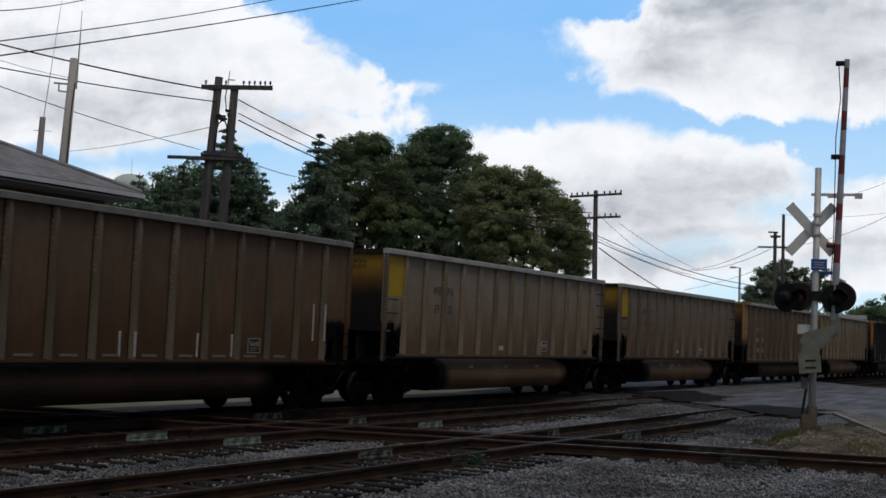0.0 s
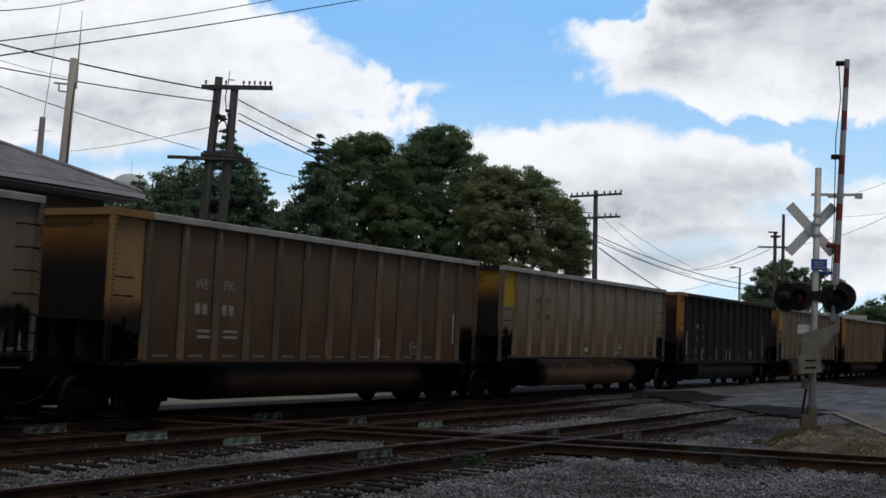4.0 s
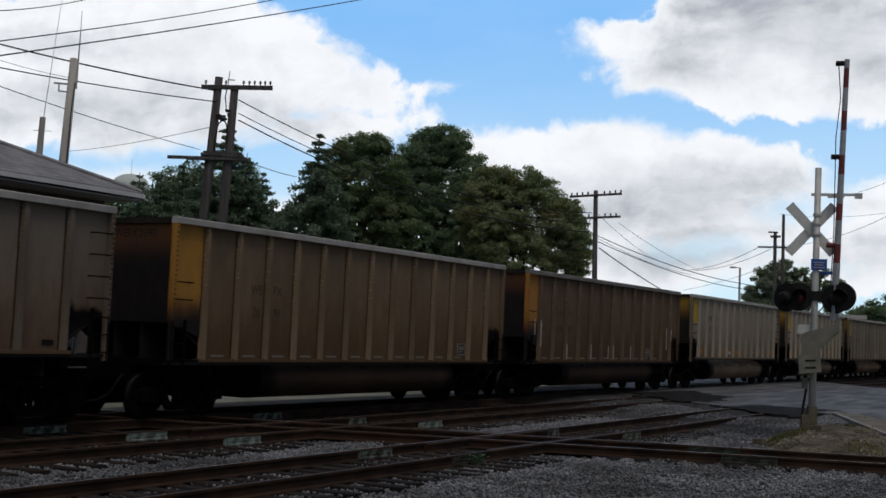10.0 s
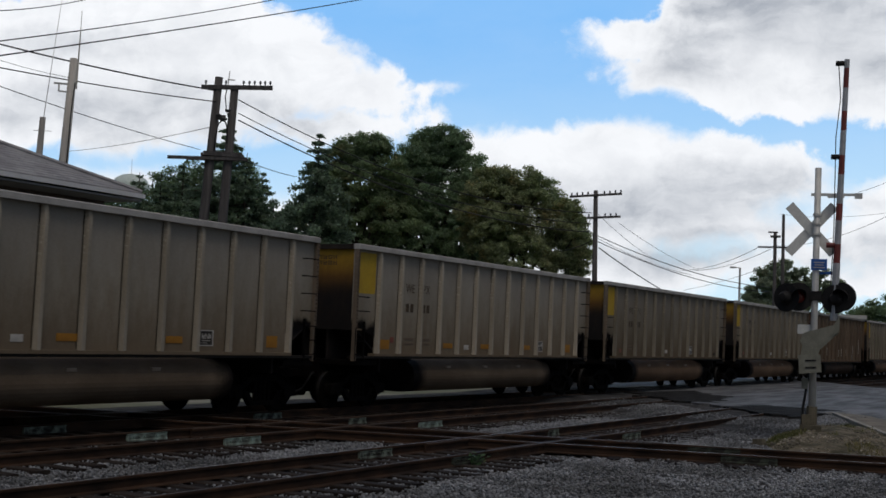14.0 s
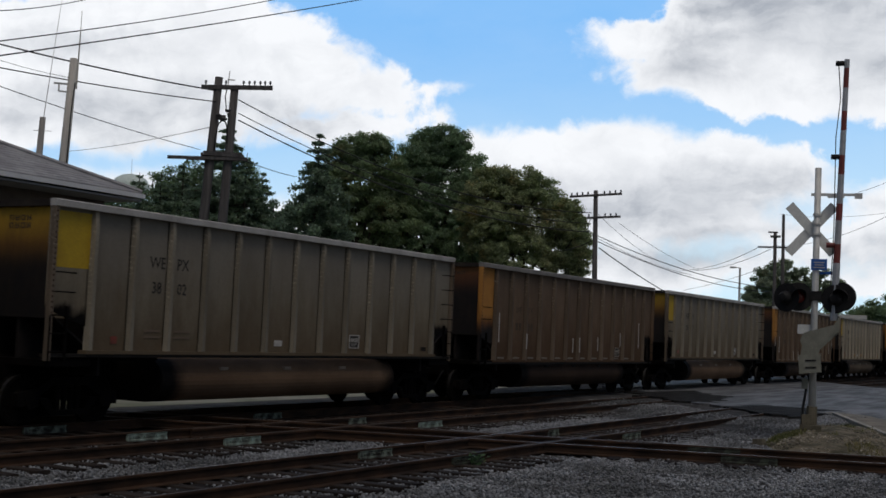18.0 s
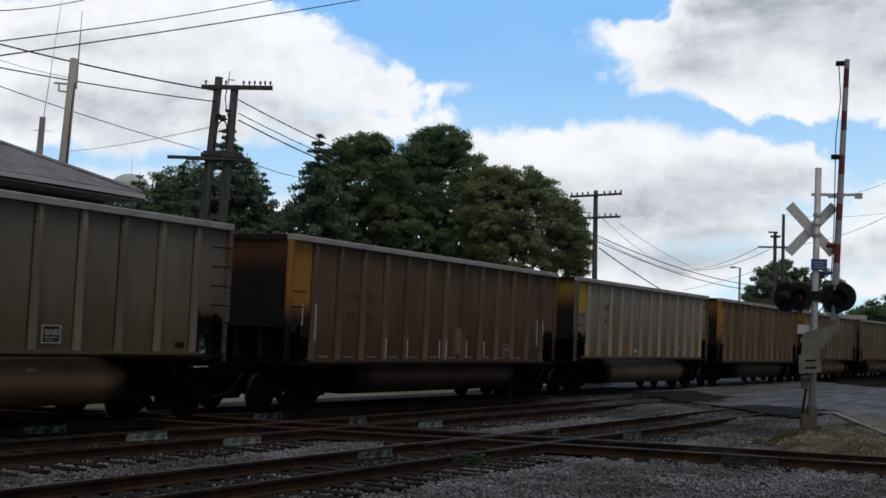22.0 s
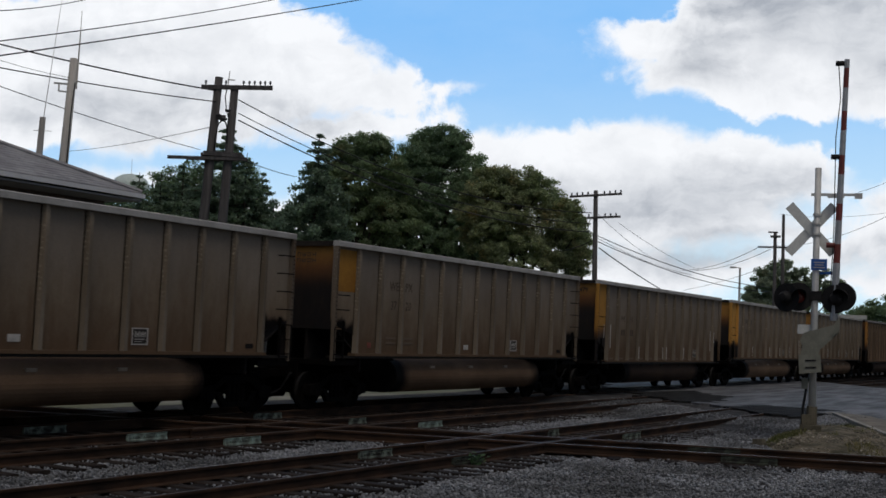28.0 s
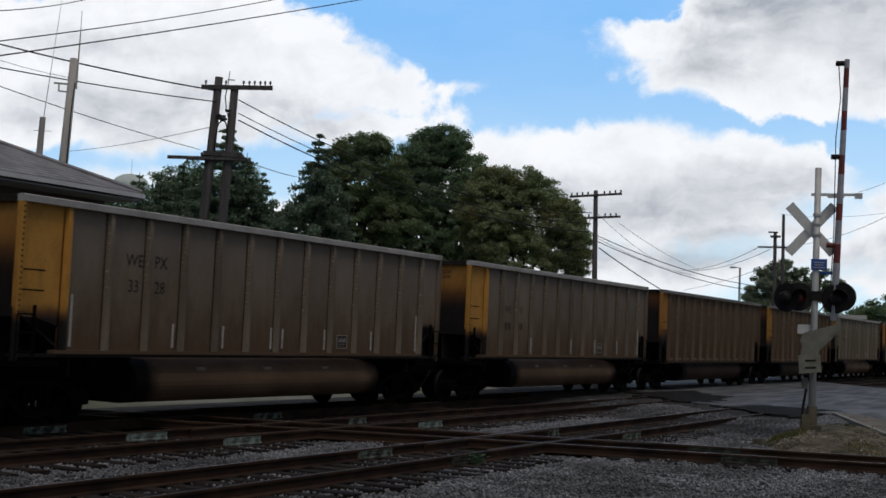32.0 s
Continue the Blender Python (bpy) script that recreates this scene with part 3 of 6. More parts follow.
JOINT_OLD = worn("grimy_joint_paint", (0.075, 0.088, 0.068), (0.022, 0.021, 0.018), 7.0, 60, 0.75, 0.0, 0.3)
JOINT_ME = joint_bar_mesh()
for key, s, x, mt in (("train", -1, 16.0, JOINT_GREY), ("train", -1, 22.6, JOINT_GREY), ("middle", 1, 16.58, JOINT_GREEN), ("middle", 1, 23.2, JOINT_GREY), ("middle", -1, 17.42, JOINT_GREEN),
                      ("middle", -1, 24.1, JOINT_GREEN), ("near", 1, 17.55, JOINT_GREY), ("near", 1, 24.5, JOINT_GREY), ("near", -1, 18.05, JOINT_OLD), ("near", -1, 25.6, JOINT_GREY)):
    j = part("joint_bar", JOINT_ME, mt, track_things[key], "pale green bolted joint bar")
    j.matrix_basis = pose(x, s * GAUGE / 2 - 0.012, 0, 0, 0, 180)
for x, s in ((-3.7, -1), (-4.3, 1)):
    j = part("joint_bar", JOINT_ME, JOINT_OLD, cross, "grimy bolted joint bar")
    j.matrix_basis = pose(x, s * GAUGE / 2 + 0.012, 0)

# oily dirt between and beside the rails
for key, y in TRACKS.items():
    g = rolling(cross_x(y) - 16, cross_x(y) + (26 if key == "train" else 18), y - 0.9, y + 0.9, 0.3, lambda u, w: -0.190 - 0.02 * abs(noise.noise((u * 1.3, w * 1.3, 3))) - 0.05 * max(0.0, abs(w - y) - 0.6) / 0.25)
    solid("track_dirt", g, DIRT, "black oily dirt and fines between the rails", "dirt", "structure")
g = rolling(-17, 12, -0.9, 0.9, 0.3, lambda u, w: -0.188 - 0.02 * abs(noise.noise((u * 1.3, w * 1.3, 8))) - 0.05 * max(0.0, abs(w) - 0.6) / 0.25)
solid("track_dirt", g, DIRT, "black oily dirt and fines between the rails", "dirt", "structure", m=pose(cross_x(10.54), 10.54, 0, 0, 0, ANG))

# ---------------------------------------------------------------- ballast stones
def stones(name, count, place, size, mat, label, seed):
    rng = np.random.default_rng(seed)
    base = np.array([(x, y, z) for z in (-1, 1) for y in (-1, 1) for x in (-1, 1)], float)
    quads = np.array([(0, 2, 3, 1), (4, 5, 7, 6), (0, 1, 5, 4), (1, 3, 7, 5), (3, 2, 6, 7), (2, 0, 4, 6)])
    pts = place(rng, count)
    n = len(pts)
    half = rng.uniform(0.5, 1.15, (n, 1, 3)) * np.array([1, 0.85, 0.62]) * (size * rng.uniform(0.55, 1.2, (n, 1, 1))) / 2
    v = base[None] * half * rng.uniform(0.62, 1.0, (n, 8, 3))
    a, b = rng.uniform(0, 2 * np.pi, n), rng.uniform(-0.6, 0.6, n)
    ca, sa, cb, sb = np.cos(a)[:, None], np.sin(a)[:, None], np.cos(b)[:, None], np.sin(b)[:, None]
    x, z = v[..., 0] * cb + v[..., 2] * sb, -v[..., 0] * sb + v[..., 2] * cb
    y = v[..., 1]
    v = np.stack([x * ca - y * sa, x * sa + y * ca, z], -1) + pts[:, None]
    me = bpy.data.meshes.new(name)
    f = (quads[None] + 8 * np.arange(n)[:, None, None]).reshape(-1)
    me.vertices.add(n * 8), me.loops.add(len(f)), me.polygons.add(n * 6)
    me.vertices.foreach_set("co", v.reshape(-1))
    me.loops.foreach_set("vertex_index", f)
    me.polygons.foreach_set("loop_start", np.arange(n * 6) * 4)
    me.update(calc_edges=True)
    me.materials.append(mat)
    return tagged(new(name, me), label, "ballast stones", kind="stuff")


def bed_points(rng, n):
    """Over the ballast between the near and middle tracks and the foreground, thinner on the ties."""
    x, y = rng.uniform(8.5, 40, n), rng.uniform(2.2, 16.0, n)
    keep = (y < 0.62 * x + 6.5) & (y > 0.14 * x - 1.2)
    keep &= ~((x > 34.6 + 0.95 * np.maximum(0, y - 9.6)) & (y > 8.3)) & ~((x > 24.4) & (y < 8.9) & (y > 4.0) & (x < 36) & (np.array([mound(a, b) for a, b in zip(x, y)]) > -0.21)) & ~((x > 25) & (y < 6))
    for yt in TRACKS.values():
        d = np.abs(y - yt)
        on_tie = np.abs(np.mod(x - (cross_x(yt) - 16.0) + 0.265, 0.53) - 0.265) < 0.14
        keep &= ~((d < (1.30 if yt > 16 else 1.61)) & on_tie & (rng.uniform(0, 1, n) < np.where(d > 1.0, 0.93, 0.985)))
        keep &= ~((d < 0.85) & (rng.uniform(0, 1, n) < 0.75))
        keep &= np.abs(d - GAUGE / 2) > 0.11
    along_x = (x - X_AT[0] - X_SLOPE * (y - X_AT[1])) * L0
    along_y = -((x - cross_x(10.54)) * X_SLOPE + (10.54 - y) * -1.0) * -L0
    on_tie = np.abs(np.mod(along_y + 22 + 0.265, 0.53) - 0.265) < 0.14
    keep &= np.abs(np.abs(along_x) - GAUGE / 2) > 0.11
    keep &= ~((np.abs(along_x) < 1.3) & on_tie & (rng.uniform(0, 1, n) < 0.9))
    keep &= ~((np.abs(along_x) < 0.85) & (rng.uniform(0, 1, n) < 0.6))
    bare = np.array([noise.noise((a * 0.9, b * 0.9, 31)) + 0.6 * noise.noise((a * 2.9, b * 2.9, 33)) for a, b in zip(x, y)])
    keep &= ~((bare > 0.22) & (rng.uniform(0, 1, n) < 0.6))
    x, y = x[keep], y[keep]
    z = np.array([bed_height(a, b) for a, b in zip(x, y)]) + 0.015 + rng.uniform(-0.02, 0.035, len(x))
    for yt in TRACKS.values():
        z = np.where(np.abs(y - yt) < (1.35 if yt > 16 else 1.70), np.where(z < -0.10, np.minimum(z, -0.182), z), z)
    return np.stack([x, y, z], -1)


stones("ballast", 215000, bed_points, 0.048, STONE, "loose grey crushed stone ballast between the rails", 4)


def verge_points(rng, n):
    x, y = rng.uniform(23.9, 34.8, n), rng.uniform(4.3, 8.8, n)
    z = np.array([mound(a, b) for a, b in zip(x, y)])
    keep = (z > -0.24) & (np.array([noise.noise((a * 0.9, b * 0.9, 21)) for a, b in zip(x, y)]) > -0.05)
    return np.stack([x[keep], y[keep], z[keep] + rng.uniform(-0.01, 0.01, keep.sum())], -1)


VERGE_STONE = worn("dusty_verge_stone", (0.34, 0.305, 0.24), (0.13, 0.115, 0.09), 1.0, 14, 0.9, 0.0, 0.3, island=0.5)
stones("gravel", 5600, verge_points, 0.07, VERGE_STONE, "scattered dusty stones on the dry verge", 8)

# ---------------------------------------------------------------- coal cars
HALF = 7.22                        # half the length of a car's body
WIDE = 1.62                        # half its width over the posts
POSTS = [-HALF + 1.03 + 1.032 * i for i in range(13)]
SEAMS = [-HALF, *POSTS, HALF]
meshes = {}


def shared(key, build, mat):
    """One mesh for all alike parts."""
    if key not in meshes:
        meshes[key] = build().mesh(key, mat)
    return meshes[key]


def wheelset(x):
    g = Geo()
    for s in (-1, 1):
        g.lathe([(s * 0.68, 0.12), (s * 0.68, 0.485), (s * 0.71, 0.485), (s * 0.715, 0.457), (s * 0.80, 0.455), (s * 0.81, 0.40), (s * 0.775, 0.37), (s * 0.765, 0.20), (s * 0.82, 0.13)], (0, 0, 0), "y", 24)
        for k in range(5):
            a = 2 * math.pi * k / 5
            g.lathe([(s * 0.765, 0.035), (s * 0.79, 0.03)], (0.28 * math.cos(a), 0, 0.28 * math.sin(a)), "y", 6)
    g.tube([(0, -0.95, 0), (0, 0.95, 0)], 0.085, 10)
    return g


def side_frame(s):
    """The cast frame of a bogie: an arch over the axle boxes with a spring window."""
    y0, y1 = sorted((s * 0.93, s * 1.07))
    g = Geo()
    g.prism([(-1.20, 0.36), (-1.20, 0.60), (-0.78, 0.66), (-0.45, 0.86), (0.45, 0.86), (0.78, 0.66), (1.20, 0.60), (1.20, 0.36), (1.02, 0.36), (0.98, 0.50), (0.76, 0.52), (0.42, 0.72), (-0.42, 0.72), (-0.76, 0.52), (-0.98, 0.50), (-1.02, 0.36)], "y", y0, y1)
    g.prism([(-0.72, 0.50), (-0.50, 0.50), (-0.36, 0.28), (0.36, 0.28), (0.50, 0.50), (0.72, 0.50), (0.42, 0.18), (-0.42, 0.18)], "y", y0, y1)
    for x in (-0.24, -0.08, 0.08, 0.24):
        g.lathe([(0.28, 0.055), (0.70, 0.055)], (x, s * 1.0, 0), "z", 8)
    for x in (-0.89, 0.89):
        g.lathe([(min(y0, y1) - 0.02, 0.15), (max(y0, y1) + 0.05, 0.13)], (x, 0, 0.457), "y", 12)
    return g


def bogie_parts(parent, at):
    bogie = part("bogie", shared("bogie", lambda: Geo().box(-0.2, 0.2, -0.95, 0.95, 0.45, 0.82).box(-0.12, 0.12, -0.3, 0.3, 0.82, 1.0), UNDER), None, parent, "near-black cast steel bogie")
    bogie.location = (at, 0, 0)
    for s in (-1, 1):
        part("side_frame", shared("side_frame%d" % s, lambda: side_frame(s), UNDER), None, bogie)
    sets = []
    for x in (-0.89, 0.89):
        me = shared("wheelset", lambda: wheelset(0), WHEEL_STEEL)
        if len(me.materials) == 1:
            me.materials.append(TREAD)
            for f in me.polygons:
                if all(0.45 < math.hypot(me.vertices[i].co.x, me.vertices[i].co.z) < 0.46 for i in f.vertices):
                    f.material_index = 1
        ws = part("wheelset", me, None, bogie, "steel wheel pair with worn treads")
        ws.location = (x, 0, 0.457)
        sets.append(ws)
    return bogie, sets


def post_geo(z0, z1, s):
    """A hat-section side post, its flanges flat on the sheet, tapering towards the sill."""
    a, b = WIDE - 0.105, WIDE
    g = Geo()
    w0, w1 = 0.062, 0.042
    vs = []
    for z, d in ((z0, b), (z1 - 0.25, b), (z1, b - 0.03)):
        vs += [(-w0 - 0.03, s * a, z), (-w0, s * a, z), (-w1, s * d, z), (w1, s * d, z), (w0, s * a, z), (w0 + 0.03, s * a, z)]
    fs = [(r * 6 + i, r * 6 + i + 1, r * 6 + i + 7, r * 6 + i + 6) for r in range(2) for i in range(5)]
    fs += [(1, 2, 3, 4), (13, 14, 15, 16)]
    return g.add(vs, fs)


def ladder_geo(x0, x1, z0, z1, s, rungs, stiles=True):
    y = s * (WIDE + 0.005)
    g = Geo()
    if stiles:
        for x in (x0, x1):
            g.box(x - 0.02, x + 0.02, min(y, y - s * 0.05), max(y, y - s * 0.05), z0, z1)
    for i in range(rungs):
        z = z0 + (z1 - z0) * (i + 0.5) / rungs
        if stiles:
            g.tube([(x0, y, z), (x1, y, z)], 0.014, 6)
        else:
            g.tube([(x0, y - s * 0.10, z), (x0, y + s * 0.03, z), (x0 + 0.02, y + s * 0.05, z), (x1 - 0.02, y + s * 0.05, z), (x1, y + s * 0.03, z), (x1, y - s * 0.10, z)], 0.014, 6)
    return g


def riveted_angle(e):
    """The steel angle up a corner on the near side, with its round rivet heads."""
    g = Geo().box(*sorted((e * (HALF - 0.005), e * (HALF - 0.085))), -WIDE - 0.010, -WIDE + 0.004, 2.0, 3.93)
    for i in range(20):
        g.lathe([(-WIDE - 0.026, 0.008), (-WIDE - 0.018, 0.020), (-WIDE - 0.008, 0.022)], (e * (HALF - 0.045), 0, 2.05 + 0.095 * i), "y", 6)
    return g


RIVET = worn("rusted_rivets", (0.050, 0.028, 0.018), (0.085, 0.050, 0.030), 6, 40, 0.8)


def letters(text, size, mat, parent, m, name="lettering", label=""):
    """Painted characters in the built-in font, a hair's breadth thick."""
    cu = bpy.data.curves.new(name, "FONT")
    cu.body, cu.size, cu.extrude, cu.resolution_u, cu.offset = text, size, 0.001, 2, size * 0.005
    cu.align_x, cu.align_y = "CENTER", "CENTER"
    tmp = bpy.data.objects.new(name, cu)
    me = bpy.data.meshes.new_from_object(tmp)
    bpy.data.objects.remove(tmp)
    me.transform(Matrix.Diagonal((0.88, 1, 1, 1)))
    me.materials.clear()
    me.materials.append(mat)
    ob = part(name, me, None, parent, label)
    ob.matrix_basis = m
    return ob


def plate(name, parent, x, z, w, h, mat, label="", y=-(WIDE - 0.105) - 0.006):
    """A painted or riveted plate on the near side, middle at x, z."""
    ob = part(name, shared("%s%.3f%.3f" % (name, w, h), lambda: Geo().box(-w / 2, w / 2, -0.004, 0.004, -h / 2, h / 2), mat), mat, parent, label)
    ob.location = (x, y, z)
    return ob


BRAKE_GREY = worn("dusty_brake_grey", (0.36, 0.34, 0.33), (0.16, 0.14, 0.13), 4, 40, 0.75)
RIB = worn("scuffed_weld_plate", (0.40, 0.33, 0.26), (0.28, 0.22, 0.165), 5, 40, 0.75)
FACE = -(WIDE - 0.105) - 0.004       # the near side's sheet


GB, RB, PG, DB, UB, TB, OG, OB = STEEL_BROWN
DARK_EDGED = dict(zip(STEEL_BROWN, STEEL_DARK_EDGE))
DARK_EDGED.update({YELLOW: BAY_YELLOW, ORANGE: BAY_ORANGE, AMBER: BAY_AMBER, BRIGHT: BAY_BRIGHT, TAN: BAY_TAN})


def coal_car(style, body, bay, end, chord, label, posts=None, shift=0.0):
    """One gondola. style 'a': shallow sill and a yellow upper corner panel; 'b': deep sill and a painted corner bay."""
    car = thing("coal_car", label, "rail car", None, "cars of the coal train")
    posts = posts or dict(zip(STEEL_BROWN, STEEL_POST)).get(body, body)
    sill0, sill1 = (1.25, 1.39) if style in "ac" else (1.11, 1.24)
    top0, top1 = 3.945, 4.075
    for s in (-1, 1):
        y_in, y_out = s * (WIDE - 0.125), s * (WIDE - 0.105)
        lo, hi = min(y_in, y_out), max(y_in, y_out)
        for i in range(14):
            a, b = SEAMS[i], SEAMS[i + 1]
            if s > 0 and 0 < i < 13:
                continue
            if i in (0, 13):
                inner, outer = (b, a) if i == 0 else (a, b)
                zb, zm, zo = sill1 + 0.42, sill1 + 0.62, sill1 + 0.74
                mid = (inner * 0.35 + outer * 0.65)
                if style == "a" and i == 0:
                    split = 2.87
                    key = "corner_top_a%d" % s
                    part("corner_panel", shared(key, lambda: Geo().box(a + 0.10, b - 0.05, lo - 0.003, hi + 0.003, split, top0 - 0.06), YELLOW), bay, car, "bright painted upper corner panel")
                pts = [(inner, zb), (mid, zm), (outer, zo), (outer, top0), (inner, top0)]
                part("end_bay", shared("end_bay_%s%d%d" % (style, s, i), lambda: Geo().prism(pts, "y", lo, hi), body), DARK_EDGED.get(bay, bay) if (style in "bc" and i == 0 and s < 0) else DARK_EDGED.get(body, body), car,
                     "painted corner bay above the cut-away end" if style in "bc" and i == 0 else "")
            else:
                x0, x1 = a, b
                part("side_panel", shared("side_panel_%s_%d" % (style, i), lambda: Geo().box(x0, x1, lo, hi, sill0 + 0.02, top0), body), body, car)
        if s > 0:
            part("side_sheet", shared("far_side_" + style, lambda: Geo().box(POSTS[0], POSTS[-1], lo, hi, sill0 + 0.02, top0), body), body, car)
        for x in POSTS:
            p = part("side_post", shared("side_post_%s%d" % (style, s), lambda: post_geo(sill1 - 0.02, top0, s), body), posts, car)
            p.location.x = x + shift
            if style == "c" and x == POSTS[0] and s < 0:
                p.material_slots[0].material = DARK_EDGED.get(bay, bay)
        a, b = sorted((s * (WIDE - 0.14), s * (WIDE + 0.02)))
        part("top_chord", shared("top_chord%d" % s, lambda: Geo().prism([(a, top0), (b, top0), (b, top1 - 0.02), (b - 0.02, top1), (a + 0.02, top1), (a, top1 - 0.02)], "x", -HALF, HALF), CHORD), chord, car, "dusty grey top chord")
        a, b = sorted((s * (WIDE - 0.20), s * (WIDE + (0.015 if style in "ac" else -0.01))))
        part("side_sill", shared("side_sill_%s%d" % (style, s), lambda: Geo().box(POSTS[0] - 0.12, POSTS[-1] + 0.12, a, b, sill1 - 0.065, sill1), body), body, car)
        # Near-black strip under the sill stands for the shadow gap there.
        part("sill_web", shared("sill_web_%s%d" % (style, s), lambda: Geo().box(-HALF + 0.02, HALF - 0.02, a * 0.985, b * 0.985, sill1 - 0.125, sill1 - 0.065), TUB_DARK), None, car, "near-black strip for the shadow below the side sill")
        # ladders in the cut-away ends
        for e in (-1, 1):
            x0, x1 = sorted((e * (HALF - 0.03), e * (HALF - 0.42)))
            part("ladder", shared("ladder%s%d%d" % (style, s, e), lambda: ladder_geo(x0, x1, sill0 - 0.05, sill1 + 0.78, s, 3), UNDER), None, car)
        if s < 0:
            if style == "a":
                for k in range(4):
                    part("grab_iron", shared("grab_r", lambda: ladder_geo(HALF - 0.50, HALF - 0.08, 2.15, 2.55, s, 1, False), UNDER), None, car).location.z = 0.4 * k
            for k in range(2):
                part("grab_iron", shared("grab_l", lambda: ladder_geo(-HALF + 0.12, -HALF + 0.55, 2.25, 2.60, s, 1, False), UNDER), None, car).location.z = 0.35 * k
    for e in (-1, 1):
        x0, x1 = sorted((e * (HALF - 0.10), e * (HALF - 0.075)))
        part("end_sheet", shared("end_sheet%d" % e, lambda: Geo().box(x0, x1, -(WIDE - 0.125), WIDE - 0.125, 1.95, 3.96), END_YELLOW), end, car, "painted end sheet, near-black towards the bottom")
        x2, x3 = sorted((e * (HALF - 0.14), e * HALF))
        part("end_chord", shared("end_chord%d" % e, lambda: Geo().box(x2, x3, -(WIDE - 0.14), WIDE - 0.14, 3.94, 4.06), CHORD), CHORD_END, car, "dark chord of the end wall")
        for s in (-1, 1):
            a, b = sorted((s * (WIDE - 0.09), s * WIDE))
            part("corner_post", shared("corner_post%d%d" % (e, s), lambda: Geo().box(*sorted((e * (HALF - 0.09), e * HALF)), a, b, sill0 - 0.05, 3.945), body),
                 (DARK_EDGED.get(bay, bay) if (style in "bc" and e < 0 and s < 0) else STEEL_POST[4] if style == "a" else body), car)
        me = shared("riveted_angle%d" % e, lambda: riveted_angle(e), body)
        if len(me.materials) == 1:
            me.materials.append(RIVET)
            for f in me.polygons:
                f.material_index = int(f.index > 5)
        part("corner_angle", me, DARK_EDGED.get(bay, bay) if style in "bc" and e < 0 else STEEL_POST[4] if style == "a" else body, car, "riveted steel corner angle")
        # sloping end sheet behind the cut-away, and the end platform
        part("slope_sheet", shared("slope_sheet%d" % e, lambda: Geo().prism([(e * (HALF - 0.10), 2.05), (e * (HALF - 0.13), 2.05), (e * (HALF - 1.35), 1.30), (e * (HALF - 1.30), 1.26)], "y", -(WIDE - 0.13), WIDE - 0.13), NEAR_BLACK), None, car, "near-black sloping end sheet")
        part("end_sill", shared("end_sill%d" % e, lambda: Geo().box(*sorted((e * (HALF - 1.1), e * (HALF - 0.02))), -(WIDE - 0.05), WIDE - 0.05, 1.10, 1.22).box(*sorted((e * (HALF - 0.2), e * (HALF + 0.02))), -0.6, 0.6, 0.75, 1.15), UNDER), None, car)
        # Near-black blanks added to stop daylight through the cut-away; its shade is painted in.
        part("hopper_end", shared("hopper_end%d" % e, lambda: Geo().box(*sorted((e * (HALF - 1.42), e * (HALF - 1.36))), -(WIDE - 0.14), WIDE - 0.14, 0.92, 1.95), NEAR_BLACK), None, car, "near-black plate added behind the cut-away")
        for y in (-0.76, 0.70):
            part("shear_plate", shared("shear_plate%d%.2f" % (e, y), lambda: Geo().prism([(e * (HALF - 1.30), 1.24), (e * (HALF - 0.11), 1.22), (e * (HALF - 0.11), 1.98)], "y", y, y + 0.06), NEAR_BLACK), None, car)
        part("end_web", shared("end_web%d" % e, lambda: Geo().box(*sorted((e * (HALF - 1.40), e * (HALF - 0.12))), -0.03, 0.03, 1.2, 2.05), NEAR_BLACK), None, car, "near-black upright plate added to close the view")
        coupler = part("coupler", shared("coupler%d" % e, lambda: Geo().box(*sorted((e * (HALF - 0.6), e * (HALF + 0.62))), -0.09, 0.09, 0.76, 0.94).prism([(e * (HALF + 0.55), -0.18), (e * (HALF + 0.87), -0.16), (e * (HALF + 0.87), 0.14), (e * (HALF + 0.55), 0.19)], "z", 0.72, 0.98), UNDER), None, car)
        part("brake_hose", shared("hose%d" % e, lambda: Geo().tube([(e * (HALF - 0.02), -0.45, 0.86), (e * (HALF + 0.12), -0.48, 0.86), (e * (HALF + 0.22), -0.46, 0.72), (e * (HALF + 0.32), -0.36, 0.48), (e * (HALF + 0.52), -0.24, 0.36), (e * (HALF + 0.80), -0.16, 0.34)], 0.028, 7), HOSE), None, coupler, "black curved rubber air hose")
    # brake gear in the cut-away at one end
    brake = part("brake_cylinder", shared("brake_cylinder", lambda: Geo().lathe([(-0.22, 0.05), (-0.20, 0.13), (0.12, 0.13), (0.14, 0.09), (0.26, 0.08), (0.28, 0.03)], (HALF - 0.72, -1.12, 1.52), "x", 14), BRAKE_GREY), None, car, "dusty grey brake cylinder")
    part("brake_bracket", shared("brake_bracket", lambda: Geo().box(HALF - 0.98, HALF - 0.92, -1.28, -0.96, 1.22, 1.70), UNDER), None, brake)
    part("brake_bracket", shared("brake_bracket_low", lambda: Geo().box(HALF - 0.60, HALF - 0.55, -1.28, -0.96, 1.22, 1.42), UNDER), None, brake)
    part("brake_lever", shared("brake_lever", lambda: Geo().prism([(HALF - 0.44, 1.30), (HALF - 0.38, 1.30), (HALF - 0.34, 1.86), (HALF - 0.40, 1.86)], "y", -1.22, -1.18), BRAKE_GREY), None, brake)
    part("brake_pipe", shared("brake_pipe", lambda: Geo().tube([(HALF - 0.95, -1.18, 1.60), (HALF - 1.12, -1.20, 1.58), (HALF - 1.18, -1.22, 1.40), (HALF - 1.18, -1.22, 1.24)], 0.025, 6), BRAKE_GREY), None, brake)
    # tub, centre sill and floor
    def tub():
        n = 16
